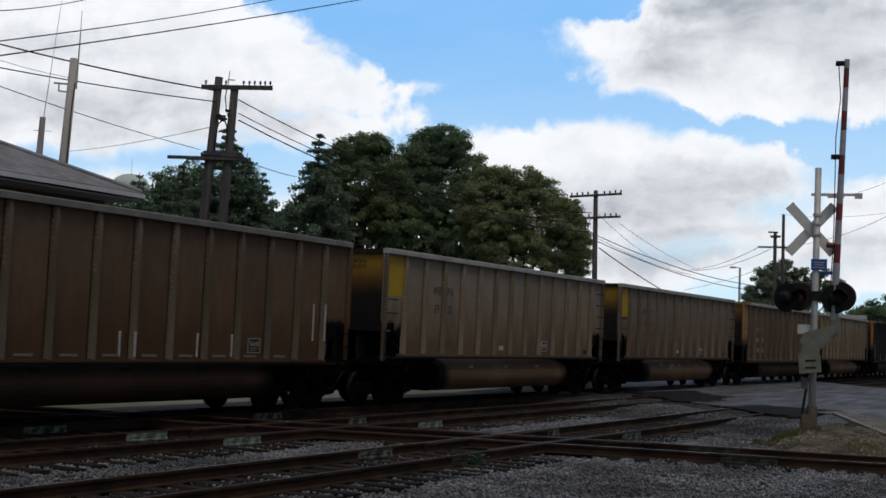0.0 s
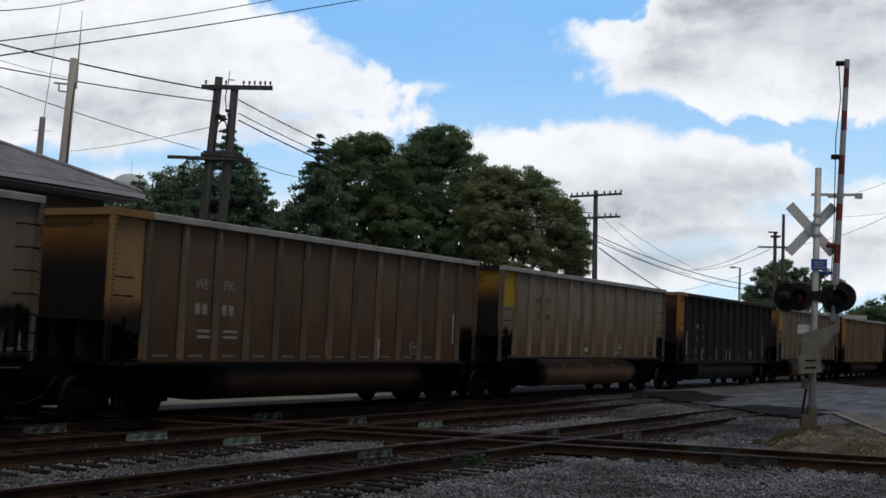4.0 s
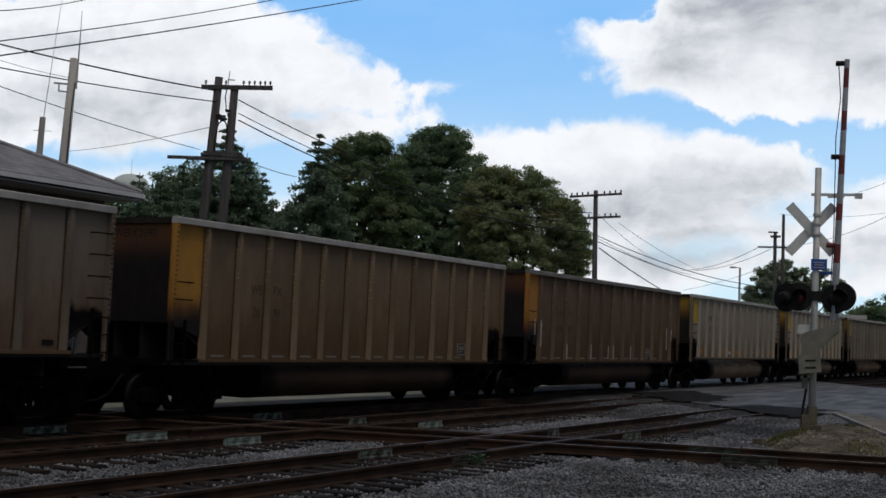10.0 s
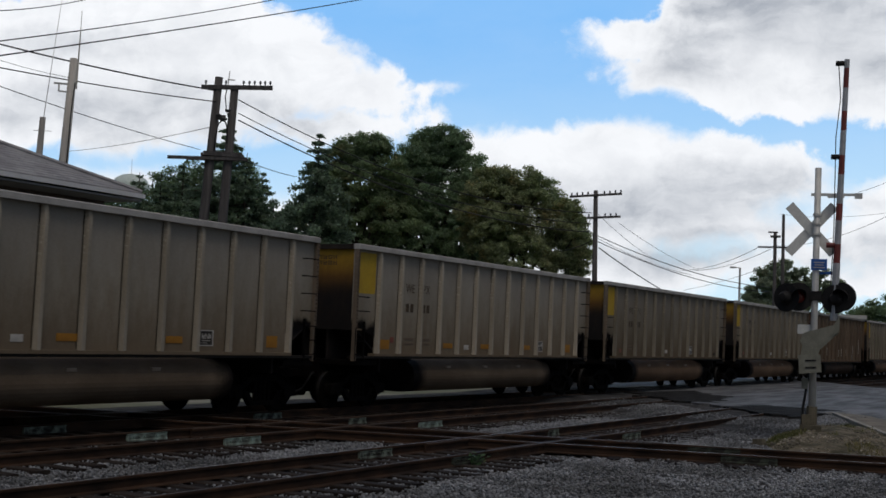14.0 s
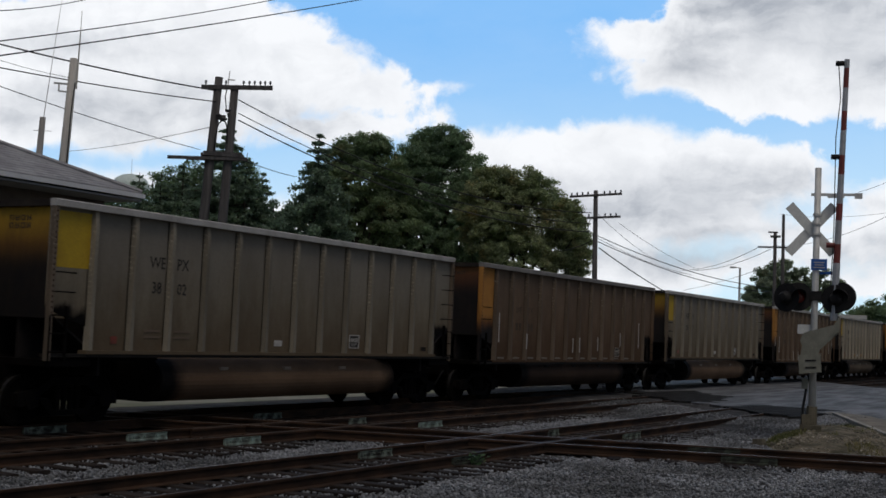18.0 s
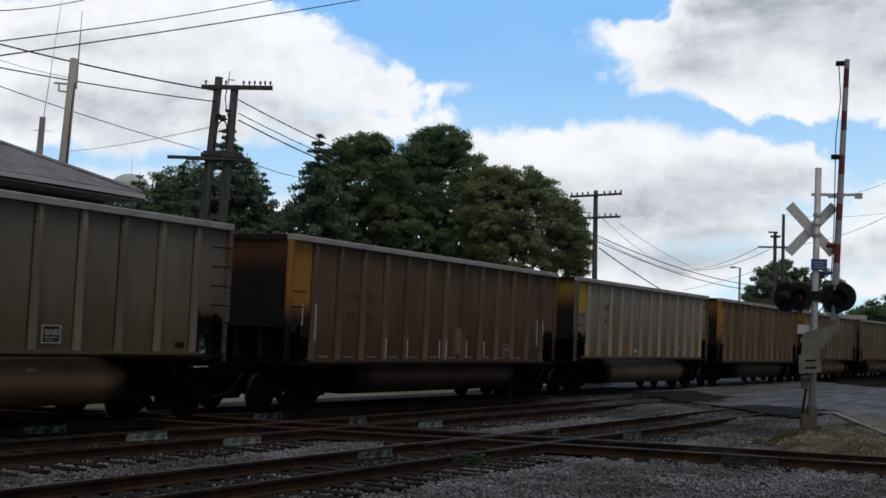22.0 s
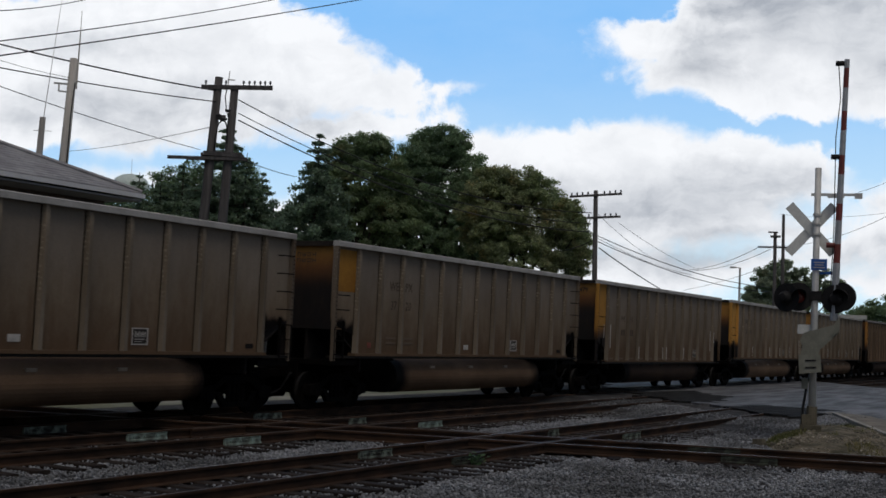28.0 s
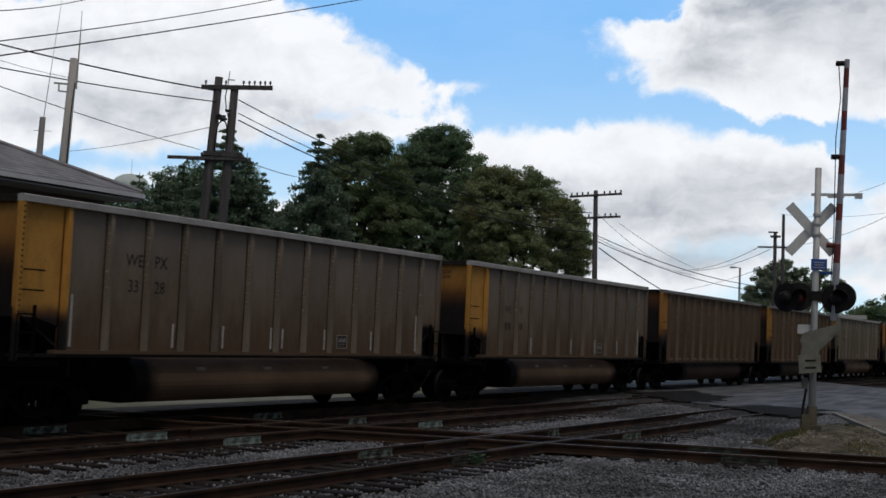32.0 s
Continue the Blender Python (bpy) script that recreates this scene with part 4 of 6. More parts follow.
        prof = [(-1.05 - 0.44 * math.cos(math.pi * (i / n - 0.5)), 0.79 - 0.43 * math.sin(math.pi * (i / n - 0.5))) for i in range(n + 1)]
        prof += [(-y, z) for y, z in reversed(prof)]
        return Geo().prism(prof, "x", -4.1, 4.5)
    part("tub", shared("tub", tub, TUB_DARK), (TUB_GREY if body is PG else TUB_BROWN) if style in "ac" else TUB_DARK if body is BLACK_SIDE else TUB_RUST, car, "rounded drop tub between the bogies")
    for i in range(3):
        part("tub_rib", shared("tub_rib", lambda: Geo().box(-0.12, 0.12, -1.452, -1.38, 1.00, 1.065), CHORD), RIB if style in "ac" else TUB_DARK, car, "pale worn weld plate").location.x = -2.2 + 2.2 * i
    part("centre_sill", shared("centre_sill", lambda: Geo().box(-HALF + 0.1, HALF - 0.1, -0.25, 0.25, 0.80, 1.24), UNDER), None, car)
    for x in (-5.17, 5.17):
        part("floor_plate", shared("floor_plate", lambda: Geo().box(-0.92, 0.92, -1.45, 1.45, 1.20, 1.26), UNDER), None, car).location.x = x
    return car


def stripe(car, x, z0, z1, mat=None, w=0.055):
    """A white reflector strip on the near side, x from the right-hand end of the body."""
    y = FACE
    for q in POSTS:
        if q + 0.02 < HALF - x < q + 0.30:
            x, y = HALF - q, -WIDE - 0.005
    plate("reflector_strip", car, HALF - x, (z0 + z1) / 2, w, z1 - z0, mat or WHITE_MARK, "white reflective strip", y)


def stencil(car, x, z, mat=None):
    """A small data panel: a pale frame round a dark field with bars of unreadable writing."""
    def frame_and_writing():
        g = Geo().box(-0.18, 0.18, 0, 0.004, 0.165, 0.19).box(-0.18, 0.18, 0, 0.004, -0.19, -0.165).box(-0.18, -0.155, 0, 0.004, -0.165, 0.165).box(0.155, 0.18, 0, 0.004, -0.165, 0.165)
        for u, h in ((-0.10, 0.13), (-0.06, 0.09), (-0.02, 0.13), (0.03, 0.11), (0.07, 0.13), (0.11, 0.12)):
            g.box(u - 0.010, u + 0.010, 0, 0.004, -0.02, -0.02 + h)
        return g.box(-0.11, 0.10, 0, 0.004, -0.075, -0.055).box(-0.11, 0.04, 0, 0.004, -0.125, -0.11)
    g = shared("stencil_frame", frame_and_writing, WHITE_MARK)
    back = plate("data_panel", car, HALF - x, z, 0.40, 0.30, BLACK_MARK, "dark data panel with white frame")
    f = part("panel_frame", g, mat or WHITE_MARK, back)
    f.location = (0, -0.010, 0)
    f.scale = (1.22, 1, 0.86)


def scrawl(car, x, z, w, h, seed, mat=None):
    """A pale spray-paint scribble."""
    rng = random.Random(seed)
    g = Geo()
    for k in range(4):
        pts, px, pz = [], -w / 2 + w * k / 4, 0
        for i in range(14):
            t = i / 13
            pts.append((px + w / 3.2 * (0.5 + 0.5 * math.sin(t * 7 + k * 2 + rng.random())) + t * w / 9, 0, h / 2 * math.sin(t * 9 + k + rng.random() * 0.8)))
        g.tube(pts, 0.016, 4, False)
    ob = part("spray_paint", g, mat or CREAM_MARK, car, "pale spray-painted scribble")
    ob.location = (HALF - x, FACE + 0.010, z)


def number(car, left, right, x, z, size, mat, gap=0.0):
    """The car's mark in two halves, either side of a post: x is that post, from the right-hand end."""
    for i, (txt) in enumerate((left, right)):
        letters(txt[0], size, mat, car, pose(HALF - x + (-1, 1)[i] * 0.36 + 0.03, FACE - 0.001, z + 0.27, 90))
        letters(txt[1], size, mat, car, pose(HALF - x + (-1, 1)[i] * 0.36 + 0.03, FACE - 0.001, z - 0.22, 90))


def bars(car, x, z, mat, size=0.33):
    """A faded mark either side of a post; the figures under it are too worn to read and stay short bars."""
    for dx, txt in ((-0.42, "WE"), (0.42, "PX")):
        letters(txt, size, mat, car, pose(HALF - x + dx, FACE - 0.001, z + 0.26, 90))
        for k in (-0.11, 0.11):
            plate("worn_figure", car, HALF - x + dx + k, z - 0.24, 0.14, 0.22, mat, "worn-away figure")


A_LABEL = "grey-brown coal gondola with a yellow corner panel"
B_LABEL = "rust-brown coal gondola with an orange corner bay"


def car_a(label, body=None, bay=None, end=None, chord=None, mark=None, text=None, squares=False):
    car = coal_car("a", body or GB, bay or YELLOW, end or END_YELLOW, chord or CHORD, label, shift=0.08 if squares else 0.0)
    if text:
        number(car, ("WE", text[:2]), ("PX", text[2:]), HALF - POSTS[2] - (0.08 if squares else 0.0), 2.83, 0.325, mark or BLACK_MARK)
    else:
        bars(car, HALF - POSTS[2], 2.83, mark or FAINT_MARK)
    for dz in (0, -0.12):
        for dx in (-0.4, 0.45):
            plate("small_writing", car, POSTS[2] + dx, 1.78 + dz, 0.46, 0.045, GHOST_MARK, "faded small writing")
    plate("white_plate", car, HALF - (8.58 if squares else 7.72), 1.59, 0.27, 0.13, WHITE_MARK, "small white plate")
    stencil(car, 3.70 if squares else 4.70, 1.67)
    plate("red_mark", car, HALF - (12.58 if squares else 12.75), 1.74 if squares else 1.59, 0.16, 0.14, RED_DOT, "dull red round mark")
    if squares:
        for x, w, h in ((HALF - 12.95, 0.5, 0.24), (HALF - 9.65, 0.52, 0.14), (HALF - 7.45, 0.5, 0.14), (HALF - 4.65, 0.48, 0.14), (HALF - 1.5, 0.38, 0.26)):
            plate("yellow_patch", car, x, 1.62, w, h, AMBER, "yellow painted patch")
    else:
        plate("rust_patch", car, POSTS[11] + 0.7, 1.52, 0.26, 0.10, NEAR_BLACK, "dark scuff near the corner")
    return car


def car_b(label, body=None, bay=None, end=None, chord=None, strips=(), mark=None, text=None, data=1.9, style="b"):
    car = coal_car(style, body or RB, bay or ORANGE, end or END_ORANGE, chord or CHORD_DARK, label, shift=0.09 if style == "c" else 0.0)
    if text:
        number(car, ("WE", text[:2]), ("PX", text[2:]), HALF - POSTS[2] - (0.09 if style == "c" else 0.0), {"b": 2.46, "c": 2.83}[style] - (0.08 if body is BLACK_SIDE else 0.0), 0.30 if style == "b" else 0.34, mark or FAINT_MARK)
    else:
        bars(car, HALF - POSTS[2], 2.50, mark or FAINT_MARK, 0.30)
    for x, z0, z1 in strips:
        stripe(car, x, z0, z1)
    if data:
        stencil(car, data, 1.53 if style == "b" else 1.66, CREAM_MARK)
    for i in range(1, 12) if style == "b" else ():
        plate("tie_down", car, (POSTS[i] + POSTS[i - 1]) / 2, 1.30, 0.42, 0.05, CHALK_MARK if body in (UB, RB, DB, OB) else GHOST_MARK)
    return car


LOW, TALL = (1.28, 1.76), (1.67, 2.52)
MID = (1.46, 1.93)
TRAIN = {}
TRAIN[1] = car_a(A_LABEL)
TRAIN[2] = car_b("dull brown coal gondola with white reflector strips", UB, strips=[(9.28, *LOW), (7.52, *LOW), (7.11, *LOW), (5.33, *LOW), (4.24, *LOW), (1.35, *TALL), (0.90, *TALL)], data=3.5)
TRAIN[3] = car_a("dusty tan coal gondola with a yellow corner panel", TB, text="3925")
TRAIN[4] = car_a("grey-brown coal gondola with yellow panel and scribbles", mark=FAINT_MARK, text="3906")
scrawl(TRAIN[4], 7.82, 1.83, 0.6, 0.30, 4, CHALK_MARK)
scrawl(TRAIN[4], 8.34, 0.96, 0.7, 0.30, 5, CHALK_MARK)
TRAIN[5] = car_b("dark brown coal gondola with pale lettering", DB, TAN, END_AMBER, CHORD, [(7.26, *LOW), (5.10, *LOW), (1.20, *TALL)], CREAM_MARK, data=3.25)
for dx, w in ((11.65, 0.40), (10.8, 0.46)):
    for z in (1.81, 1.69):
        plate("small_writing", TRAIN[5], HALF - dx, z, w, 0.06, CREAM_MARK, "small pale writing")
TRAIN[6] = car_a("dusty tan coal gondola with a yellow corner panel", TB, text="3504")
TRAIN[7] = car_b("black coal gondola with an orange corner bay", BLACK_SIDE, ORANGE, END_ORANGE, CHORD_BLACK, [(13.14, 1.48, 2.44), (11.2, *LOW), (9.11, *LOW), (7.36, *LOW), (6.93, 1.28, 1.70), (5.19, *LOW), (1.22, 1.46, 2.44)], CREAM_MARK, "2077", 3.4)
letters("2077", 0.17, CREAM_MARK, TRAIN[7], pose(HALF - 0.6, FACE - 0.001, 3.68, 90))
for dx, w in ((11.9, 0.40), (10.9, 0.46)):
    for z in (1.75, 1.61):
        plate("small_writing", TRAIN[7], HALF - dx, z, w, 0.06, CHALK_MARK, "small white writing")
TRAIN[8] = car_a(A_LABEL, text="3575")
TRAIN[9] = car_b("ochre-brown coal gondola with an amber corner bay", OB, AMBER, END_ORANGE, CHORD, data=2.4, text="2690")
TRAIN[10] = car_b("dull brown coal gondola with white reflector strips", RB, ORANGE, END_ORANGE, CHORD_DARK, [(13.65, 2.04, 2.53), (13.22, *TALL), (11.32, *LOW), (9.21, *LOW), (7.45, *LOW), (7.01, *LOW), (5.24, *LOW), (4.15, *LOW), (1.28, *TALL), (0.80, 2.03, 2.48)], data=3.45)
TRAIN[11] = car_a("pale grey coal gondola with yellow patches", PG, text="4379", squares=True)
TRAIN[12] = car_a("pale grey coal gondola with yellow patches", PG, squares=True)
TRAIN[13] = car_a("olive-grey coal gondola with a yellow corner panel", OG)
TRAIN[14] = car_a("olive-grey coal gondola with a yellow corner panel", OG, text="3802")
TRAIN[15] = car_b("rust-brown coal gondola with white reflector strips", DB, ORANGE, END_ORANGE, CHORD_DARK, [(13.06, 1.77, 2.64), (11.16, 1.58, 2.05), (9.29, 1.62, 2.11), (7.54, 1.49, 1.98), (7.11, 1.50, 2.0), (5.37, 1.55, 2.04), (3.25, 1.74, 2.24), (1.37, 1.70, 2.63)], data=3.55)
TRAIN[16] = car_a("olive-grey coal gondola with a yellow corner panel", OG, text="3927")
TRAIN[17] = car_b("rust-brown coal gondola with reflector strips and graffiti", DB, ORANGE, END_ORANGE, CHORD, [(13.79, 2.01, 2.51), (13.37, *TALL), (10.28, *LOW), (9.2, *LOW), (7.41, *LOW), (6.98, *LOW), (5.88, *LOW), (4.8, *LOW), (1.23, *TALL), (0.80, 2.03, 2.48)], data=3.4)
scrawl(TRAIN[17], 6.35, 1.76, 0.55, 0.75, 9, DIM_CHALK)
TRAIN[18] = car_a("pale grey coal gondola with yellow patches", PG, text="4017", squares=True)
TRAIN[19] = car_b("ochre-brown coal gondola with an amber corner bay", OB, AMBER, END_AMBER, CHORD, [(13.60, 2.01, 2.54), (7.25, *LOW), (5.08, *LOW), (4.03, *LOW), (1.20, *TALL)], data=0)
TRAIN[20] = car_a(A_LABEL, GB)
TRAIN[21] = car_a("grey-brown coal gondola with an amber corner panel", GB, AMBER, END_AMBER, mark=FAINT_MARK, text="3720")
TRAIN[22] = car_b("grey-brown coal gondola with an amber corner bay", GB, AMBER, END_AMBER, CHORD, [(13.60, 2.04, 2.51), (12.98, *TALL), (10.05, 1.30, 1.75), (7.37, *LOW), (6.98, *LOW), (5.88, *LOW), (4.78, *LOW), (1.2, *TALL), (0.77, 2.03, 2.48)], data=3.4)
letters("WEPX 2690", 0.25, BLACK_MARK, TRAIN[9], pose(-HALF - 0.012 + 0.08, -0.45, 3.74, 90, 0, -90))
letters("WEPX 2479", 0.25, BLACK_MARK, TRAIN[22], pose(-HALF - 0.012 + 0.08, -0.62, 3.70, 90, 0, -90))
TRAIN[23] = car_b("grey-brown coal gondola with an orange corner bay", GB, BRIGHT, END_BRIGHT, CHORD, [(13.11, 1.45, 2.4), (10.42, *MID), (8.89, *MID), (7.26, *MID), (6.84, 1.48, 1.91), (5.22, *MID), (3.21, *MID), (1.07, 1.45, 2.39)], BLACK_MARK, "3328", 4.5, "c")
TRAIN[24] = car_b("grey-brown coal gondola with an orange corner bay", GB, BRIGHT, END_BRIGHT, CHORD, [(10.05, *MID), (7.1, *MID), (5.09, *MID), (3.05, *MID), (0.92, 1.48, 2.38)], data=4.5, style="c")
TRAIN[25] = car_b(B_LABEL, RB, ORANGE, END_ORANGE, CHORD_DARK, data=0)
TRAIN[26] = car_b(B_LABEL, RB, AMBER, END_ORANGE, CHORD_DARK, data=0)
TRAIN[27] = car_a("olive-grey coal gondola with a yellow corner panel", OG)
TRAIN[28] = car_b(B_LABEL, DB, data=0)
TRAIN[29] = car_a(A_LABEL)
TRAIN[30] = car_b(B_LABEL, RB, data=0)

# the painted bay's colour runs up over the chord
for k, mt in ((5, TAN), (7, TAN)):
    part("chord_cap", Geo().box(-HALF - 0.006, POSTS[0], -WIDE - 0.026, -WIDE + 0.146, 3.93, 4.081).box(-HALF - 0.010, -HALF + 0.150, -WIDE + 0.146, WIDE - 0.14, 3.935, 4.068), mt, TRAIN[k], "painted end of the top chord")
# numbers on the end sheets, too small to read
def end_number(count):
    def glyphs():
        g = Geo()
        for i in range(count):
            u, k = (i - (count - 1) / 2) * 0.15, 0.038
            g.box(u - k - 0.013, u - k + 0.013, -0.003, 0.003, -0.05, 0.05).box(u + k - 0.013, u + k + 0.013, -0.003, 0.003, -0.05, 0.05)
            for z in ((0.04,), (-0.04, 0.0), (0.04, -0.04), (0.0,))[i % 4]:
                g.box(u - k + 0.013, u + k - 0.013, -0.003, 0.003, z - 0.010, z + 0.010)
        return g
    return shared("end_number%d" % count, glyphs, BLACK_MARK)


for k, car in TRAIN.items():
    if k in (9, 22):
        continue
    two = k in (3, 4, 6, 8, 11, 12, 13, 14, 16, 18, 20, 21, 23, 24, 27)
    for row, z in enumerate((3.74, 3.60) if two else (3.76,)):
        ob = part("end_number", end_number(4 if two else 9), FAINT_MARK, car, "small dark end number")
        ob.matrix_basis = pose(-HALF + 0.070, -0.66 if two else -0.34, z, 0, 0, -90)

# bogies: one pair of wheels turns for all
first_bogie, WHEELSETS = bogie_parts(TRAIN[1], 5.25)


SPEED = 10.4258


def CAR_AT(n):
    """Where the middle of car n is at the start, along the track."""
    right = 24.53 + 16.065 * (n - 2) if n < 17 else 265.9 + 16.1 * (n - 17)
    return right - HALF - (0.045 if n in (1, 3, 4, 6, 8, 13, 14, 16, 20, 21) else 0.0)

# ---------------------------------------------------------------- crossing signal
GALV = worn("galvanised_steel", (0.72, 0.72, 0.70), (0.60, 0.60, 0.585), 3, 40, 0.55, 0.1, 0.1)
SIGN_BACK = worn("weathered_aluminium_sheet", (0.86, 0.87, 0.84), (0.76, 0.77, 0.74), 3, 40, 0.6, 0.0, 0.08)
BOX_GREY = worn("grey_green_enamel", (0.27, 0.27, 0.225), (0.20, 0.20, 0.165), 3, 40, 0.6, 0.0, 0.1)
LAMP_BLACK = worn("matt_black_enamel", (0.014, 0.014, 0.015), (0.026, 0.025, 0.025), 4, 40, 0.6)
LENS_RED = worn("dark_red_lens", (0.24, 0.030, 0.024), (0.15, 0.020, 0.016), 6, 30, 0.2, 0.0, 0.0)
ARM_RED = worn("faded_red_stripe", (0.27, 0.055, 0.048), (0.19, 0.045, 0.04), 4, 40, 0.5, 0.0, 0.05)
ARM_WHITE = worn("faded_white_stripe", (0.50, 0.52, 0.56), (0.38, 0.40, 0.43), 4, 40, 0.5, 0.0, 0.05)
BLUE = worn("blue_sign_sheet", (0.035, 0.15, 0.52), (0.03, 0.12, 0.42), 4, 40, 0.4, 0.0, 0.0)
WOOD_POLE = worn("weathered_pole_timber", (0.130, 0.124, 0.124), (0.072, 0.068, 0.068), 2.0, 25, 0.9, 0.0, 0.5, (3, 3, 0.2))
GREY_POLE = worn("grey_weathered_post", (0.36, 0.35, 0.335), (0.25, 0.24, 0.23), 2.0, 25, 0.9, 0.0, 0.4, (3, 3, 0.2))
PALE_POLE = worn("pale_weathered_pole", (0.66, 0.635, 0.59), (0.50, 0.475, 0.44), 2.0, 25, 0.9, 0.0, 0.4, (3, 3, 0.2))
CABLE = worn("black_cable", (0.035, 0.036, 0.040), (0.055, 0.055, 0.058), 3, 20, 0.6, 0.0, 0.0)
GLASS_INS = worn("dark_insulator", (0.03, 0.03, 0.035), (0.05, 0.05, 0.055), 4, 20, 0.3, 0.0, 0.0)

SIG = Vector((29.0, 6.66, 0.10))
# its own x points to the camera's right, its own -y towards the camera
sig = thing("crossing_signal", "railway crossing signal mast with crossbuck, lamps and raised gate", "crossing signal", pose(*SIG, 0, 0, math.degrees(math.atan2(-SIG.x, SIG.y)) + 0.0))
part("foundation", Geo().prism([(-0.26, -0.24), (0.22, -0.24), (0.22, 0.24), (-0.26, 0.24)], "z", -0.35, 0.12).box(-0.22, 0.0, -0.2, 0.2, 0.12, 0.36), OLD_CONCRETE, sig, "stained concrete foundation")
part("mast", Geo().tube([(0, 0, 0.05), (0.03, 0, 6.12)], [0.085, 0.075], 14), GALV, sig, "grey galvanised steel mast", True)
part("mast_collar", Geo().tube([(0.0, 0, 0.10), (0.0, 0, 0.55)], 0.12, 12), OLD_CONCRETE, sig)
part("mast_cap", Geo().tube([(0.03, 0, 4.98), (0.03, 0, 5.04)], 0.10, 12), GALV, sig)


def blade(a):
    g = Geo().box(-0.76, 0.76, -0.012, 0.012, -0.115, 0.115)
    b = part("crossbuck_blade", g, SIGN_BACK, sig, "bare back of a crossbuck blade")
    b.matrix_basis = pose(-0.10, 0.10 if a > 0 else 0.13, 4.68, 0, a, 0)


blade(48)
blade(-48)
for z in (4.55, 4.80):
    part("bracket", Geo().tube([(0.02, 0, z - 0.02), (0.02, 0, z + 0.02)], 0.105, 12).box(-0.05, 0.05, 0.05, 0.14, z - 0.02, z + 0.02), GALV, sig)
# gate arm rest
part("arm_rest", Geo().box(-0.12, 1.02, -0.03, 0.03, 5.46, 5.52).box(0.25, 0.62, -0.05, -0.02, 5.41, 5.46).box(0.85, 1.02, -0.04, 0.04, 5.40, 5.53), GALV, sig, "grey steel bracket at the mast top")
sign = part("blue_sign", Geo().box(-0.18, 0.18, -0.012, 0.012, -0.13, 0.13), BLUE, sig, "small blue notice")
sign.matrix_basis = pose(0.09, -0.09, 3.84)
for k, (w, z) in enumerate(((0.24, 0.05), (0.20, -0.01), (0.26, -0.07))):
    part("notice_line", Geo().box(-w / 2, w / 2, -0.017, -0.012, z - 0.012, z + 0.012), WHITE_MARK, sign)
part("sign_clip", Geo().box(0.10, 0.46, -0.02, 0.02, 3.62, 3.68), BLUE, sig)


def flasher(x, z, yaw):
    """Round black background with a hooded red lens."""
    f = part("flasher", Geo().lathe([(0.0, 0.16), (0.0, 0.335), (0.014, 0.335), (0.014, 0.16)], (0, 0, 0), "y", 28), LAMP_BLACK, sig, "round black lamp background with hood")
    f.matrix_basis = pose(x, -0.12, z, 0, 0, yaw)
    part("lens", Geo().lathe([(-0.03, 0.02), (-0.025, 0.10), (-0.005, 0.15), (0.0, 0.15)], (0, 0, 0), "y", 20), LENS_RED, f, "unlit dark red lens", True)
    g = Geo()
    n, o = 18, 0
    vs = []
    for k in range(n + 1):
        a = math.radians(-25 + 230 * k / n)
        c, s = math.cos(a), math.sin(a)
        ln = 0.10 + 0.26 * max(0.0, s)
        vs += [(0.165 * c, 0, 0.165 * s), (0.165 * c, -ln, 0.165 * s), (0.172 * c, -ln, 0.172 * s), (0.172 * c, 0, 0.172 * s)]
    fs = [(4 * k + i, 4 * k + (i + 1) % 4, 4 * k + 4 + (i + 1) % 4, 4 * k + 4 + i) for k in range(n) for i in range(4)]
    g.add(vs, fs)
    part("hood", g, LAMP_BLACK, f)
    part("lamp_housing", Geo().lathe([(0.012, 0.16), (0.10, 0.15), (0.20, 0.09), (0.21, 0.02)], (0, 0, 0), "y", 18), LAMP_BLACK, f)
    return f


flasher(-0.36, 3.08, 8)
flasher(0.60, 3.10, -14)
flasher(-0.62, 3.05, 150)
flasher(0.48, 3.05, 165)
part("lamp_crossarm", Geo().tube([(-0.62, 0, 3.10), (0.60, 0, 3.12)], 0.04, 8).box(-0.12, 0.16, -0.10, 0.10, 3.0, 3.22), LAMP_BLACK, sig)
# gate mechanism, counterweight arm and boxes
part("mechanism", Geo().prism([(-0.28, 1.70), (0.10, 1.70), (0.15, 1.86), (0.57, 2.28), (0.57, 2.67), (0.45, 2.45), (-0.22, 2.24), (-0.30, 2.05), (-0.24, 1.95)], "y", -0.24, -0.06), BOX_GREY, sig, "grey-green gate mechanism arm")
part("counterweight", Geo().prism([(0.42, 2.18), (0.56, 2.30), (0.56, 2.60), (0.46, 2.42)], "y", -0.29, -0.24), BOX_GREY, sig)
part("back_plate", Geo().prism([(-0.36, 2.22), (-0.05, 2.22), (-0.05, 2.44), (-0.36, 2.44)], "y", 0.08, 0.14), SIGN_BACK, sig, "pale steel plate")
box = part("gate_box", Geo().prism([(-0.26, -0.22), (0.23, -0.19), (0.23, 0.21), (-0.26, 0.21)], "y", -0.34, 0.0), BOX_GREY, sig, "grey-green steel gate machine box")
box.matrix_basis = pose(-0.05, -0.06, 1.53, 0, -4, 0)
for z in (0.08, -0.08):
    part("vent", Geo().box(-0.12, 0.12, -0.352, -0.338, z - 0.018, z + 0.018), LAMP_BLACK, box, "dark louvre slot")
part("conduit", Geo().tube([(-0.12, -0.05, 1.2), (-0.14, -0.05, 0.9), (-0.20, -0.06, 0.5), (-0.22, -0.06, 0.05)], 0.03, 8), LAMP_BLACK, sig)
part("junction_box", Geo().box(-0.24, -0.10, -0.14, 0.02, 0.95, 1.20), BOX_GREY, sig)
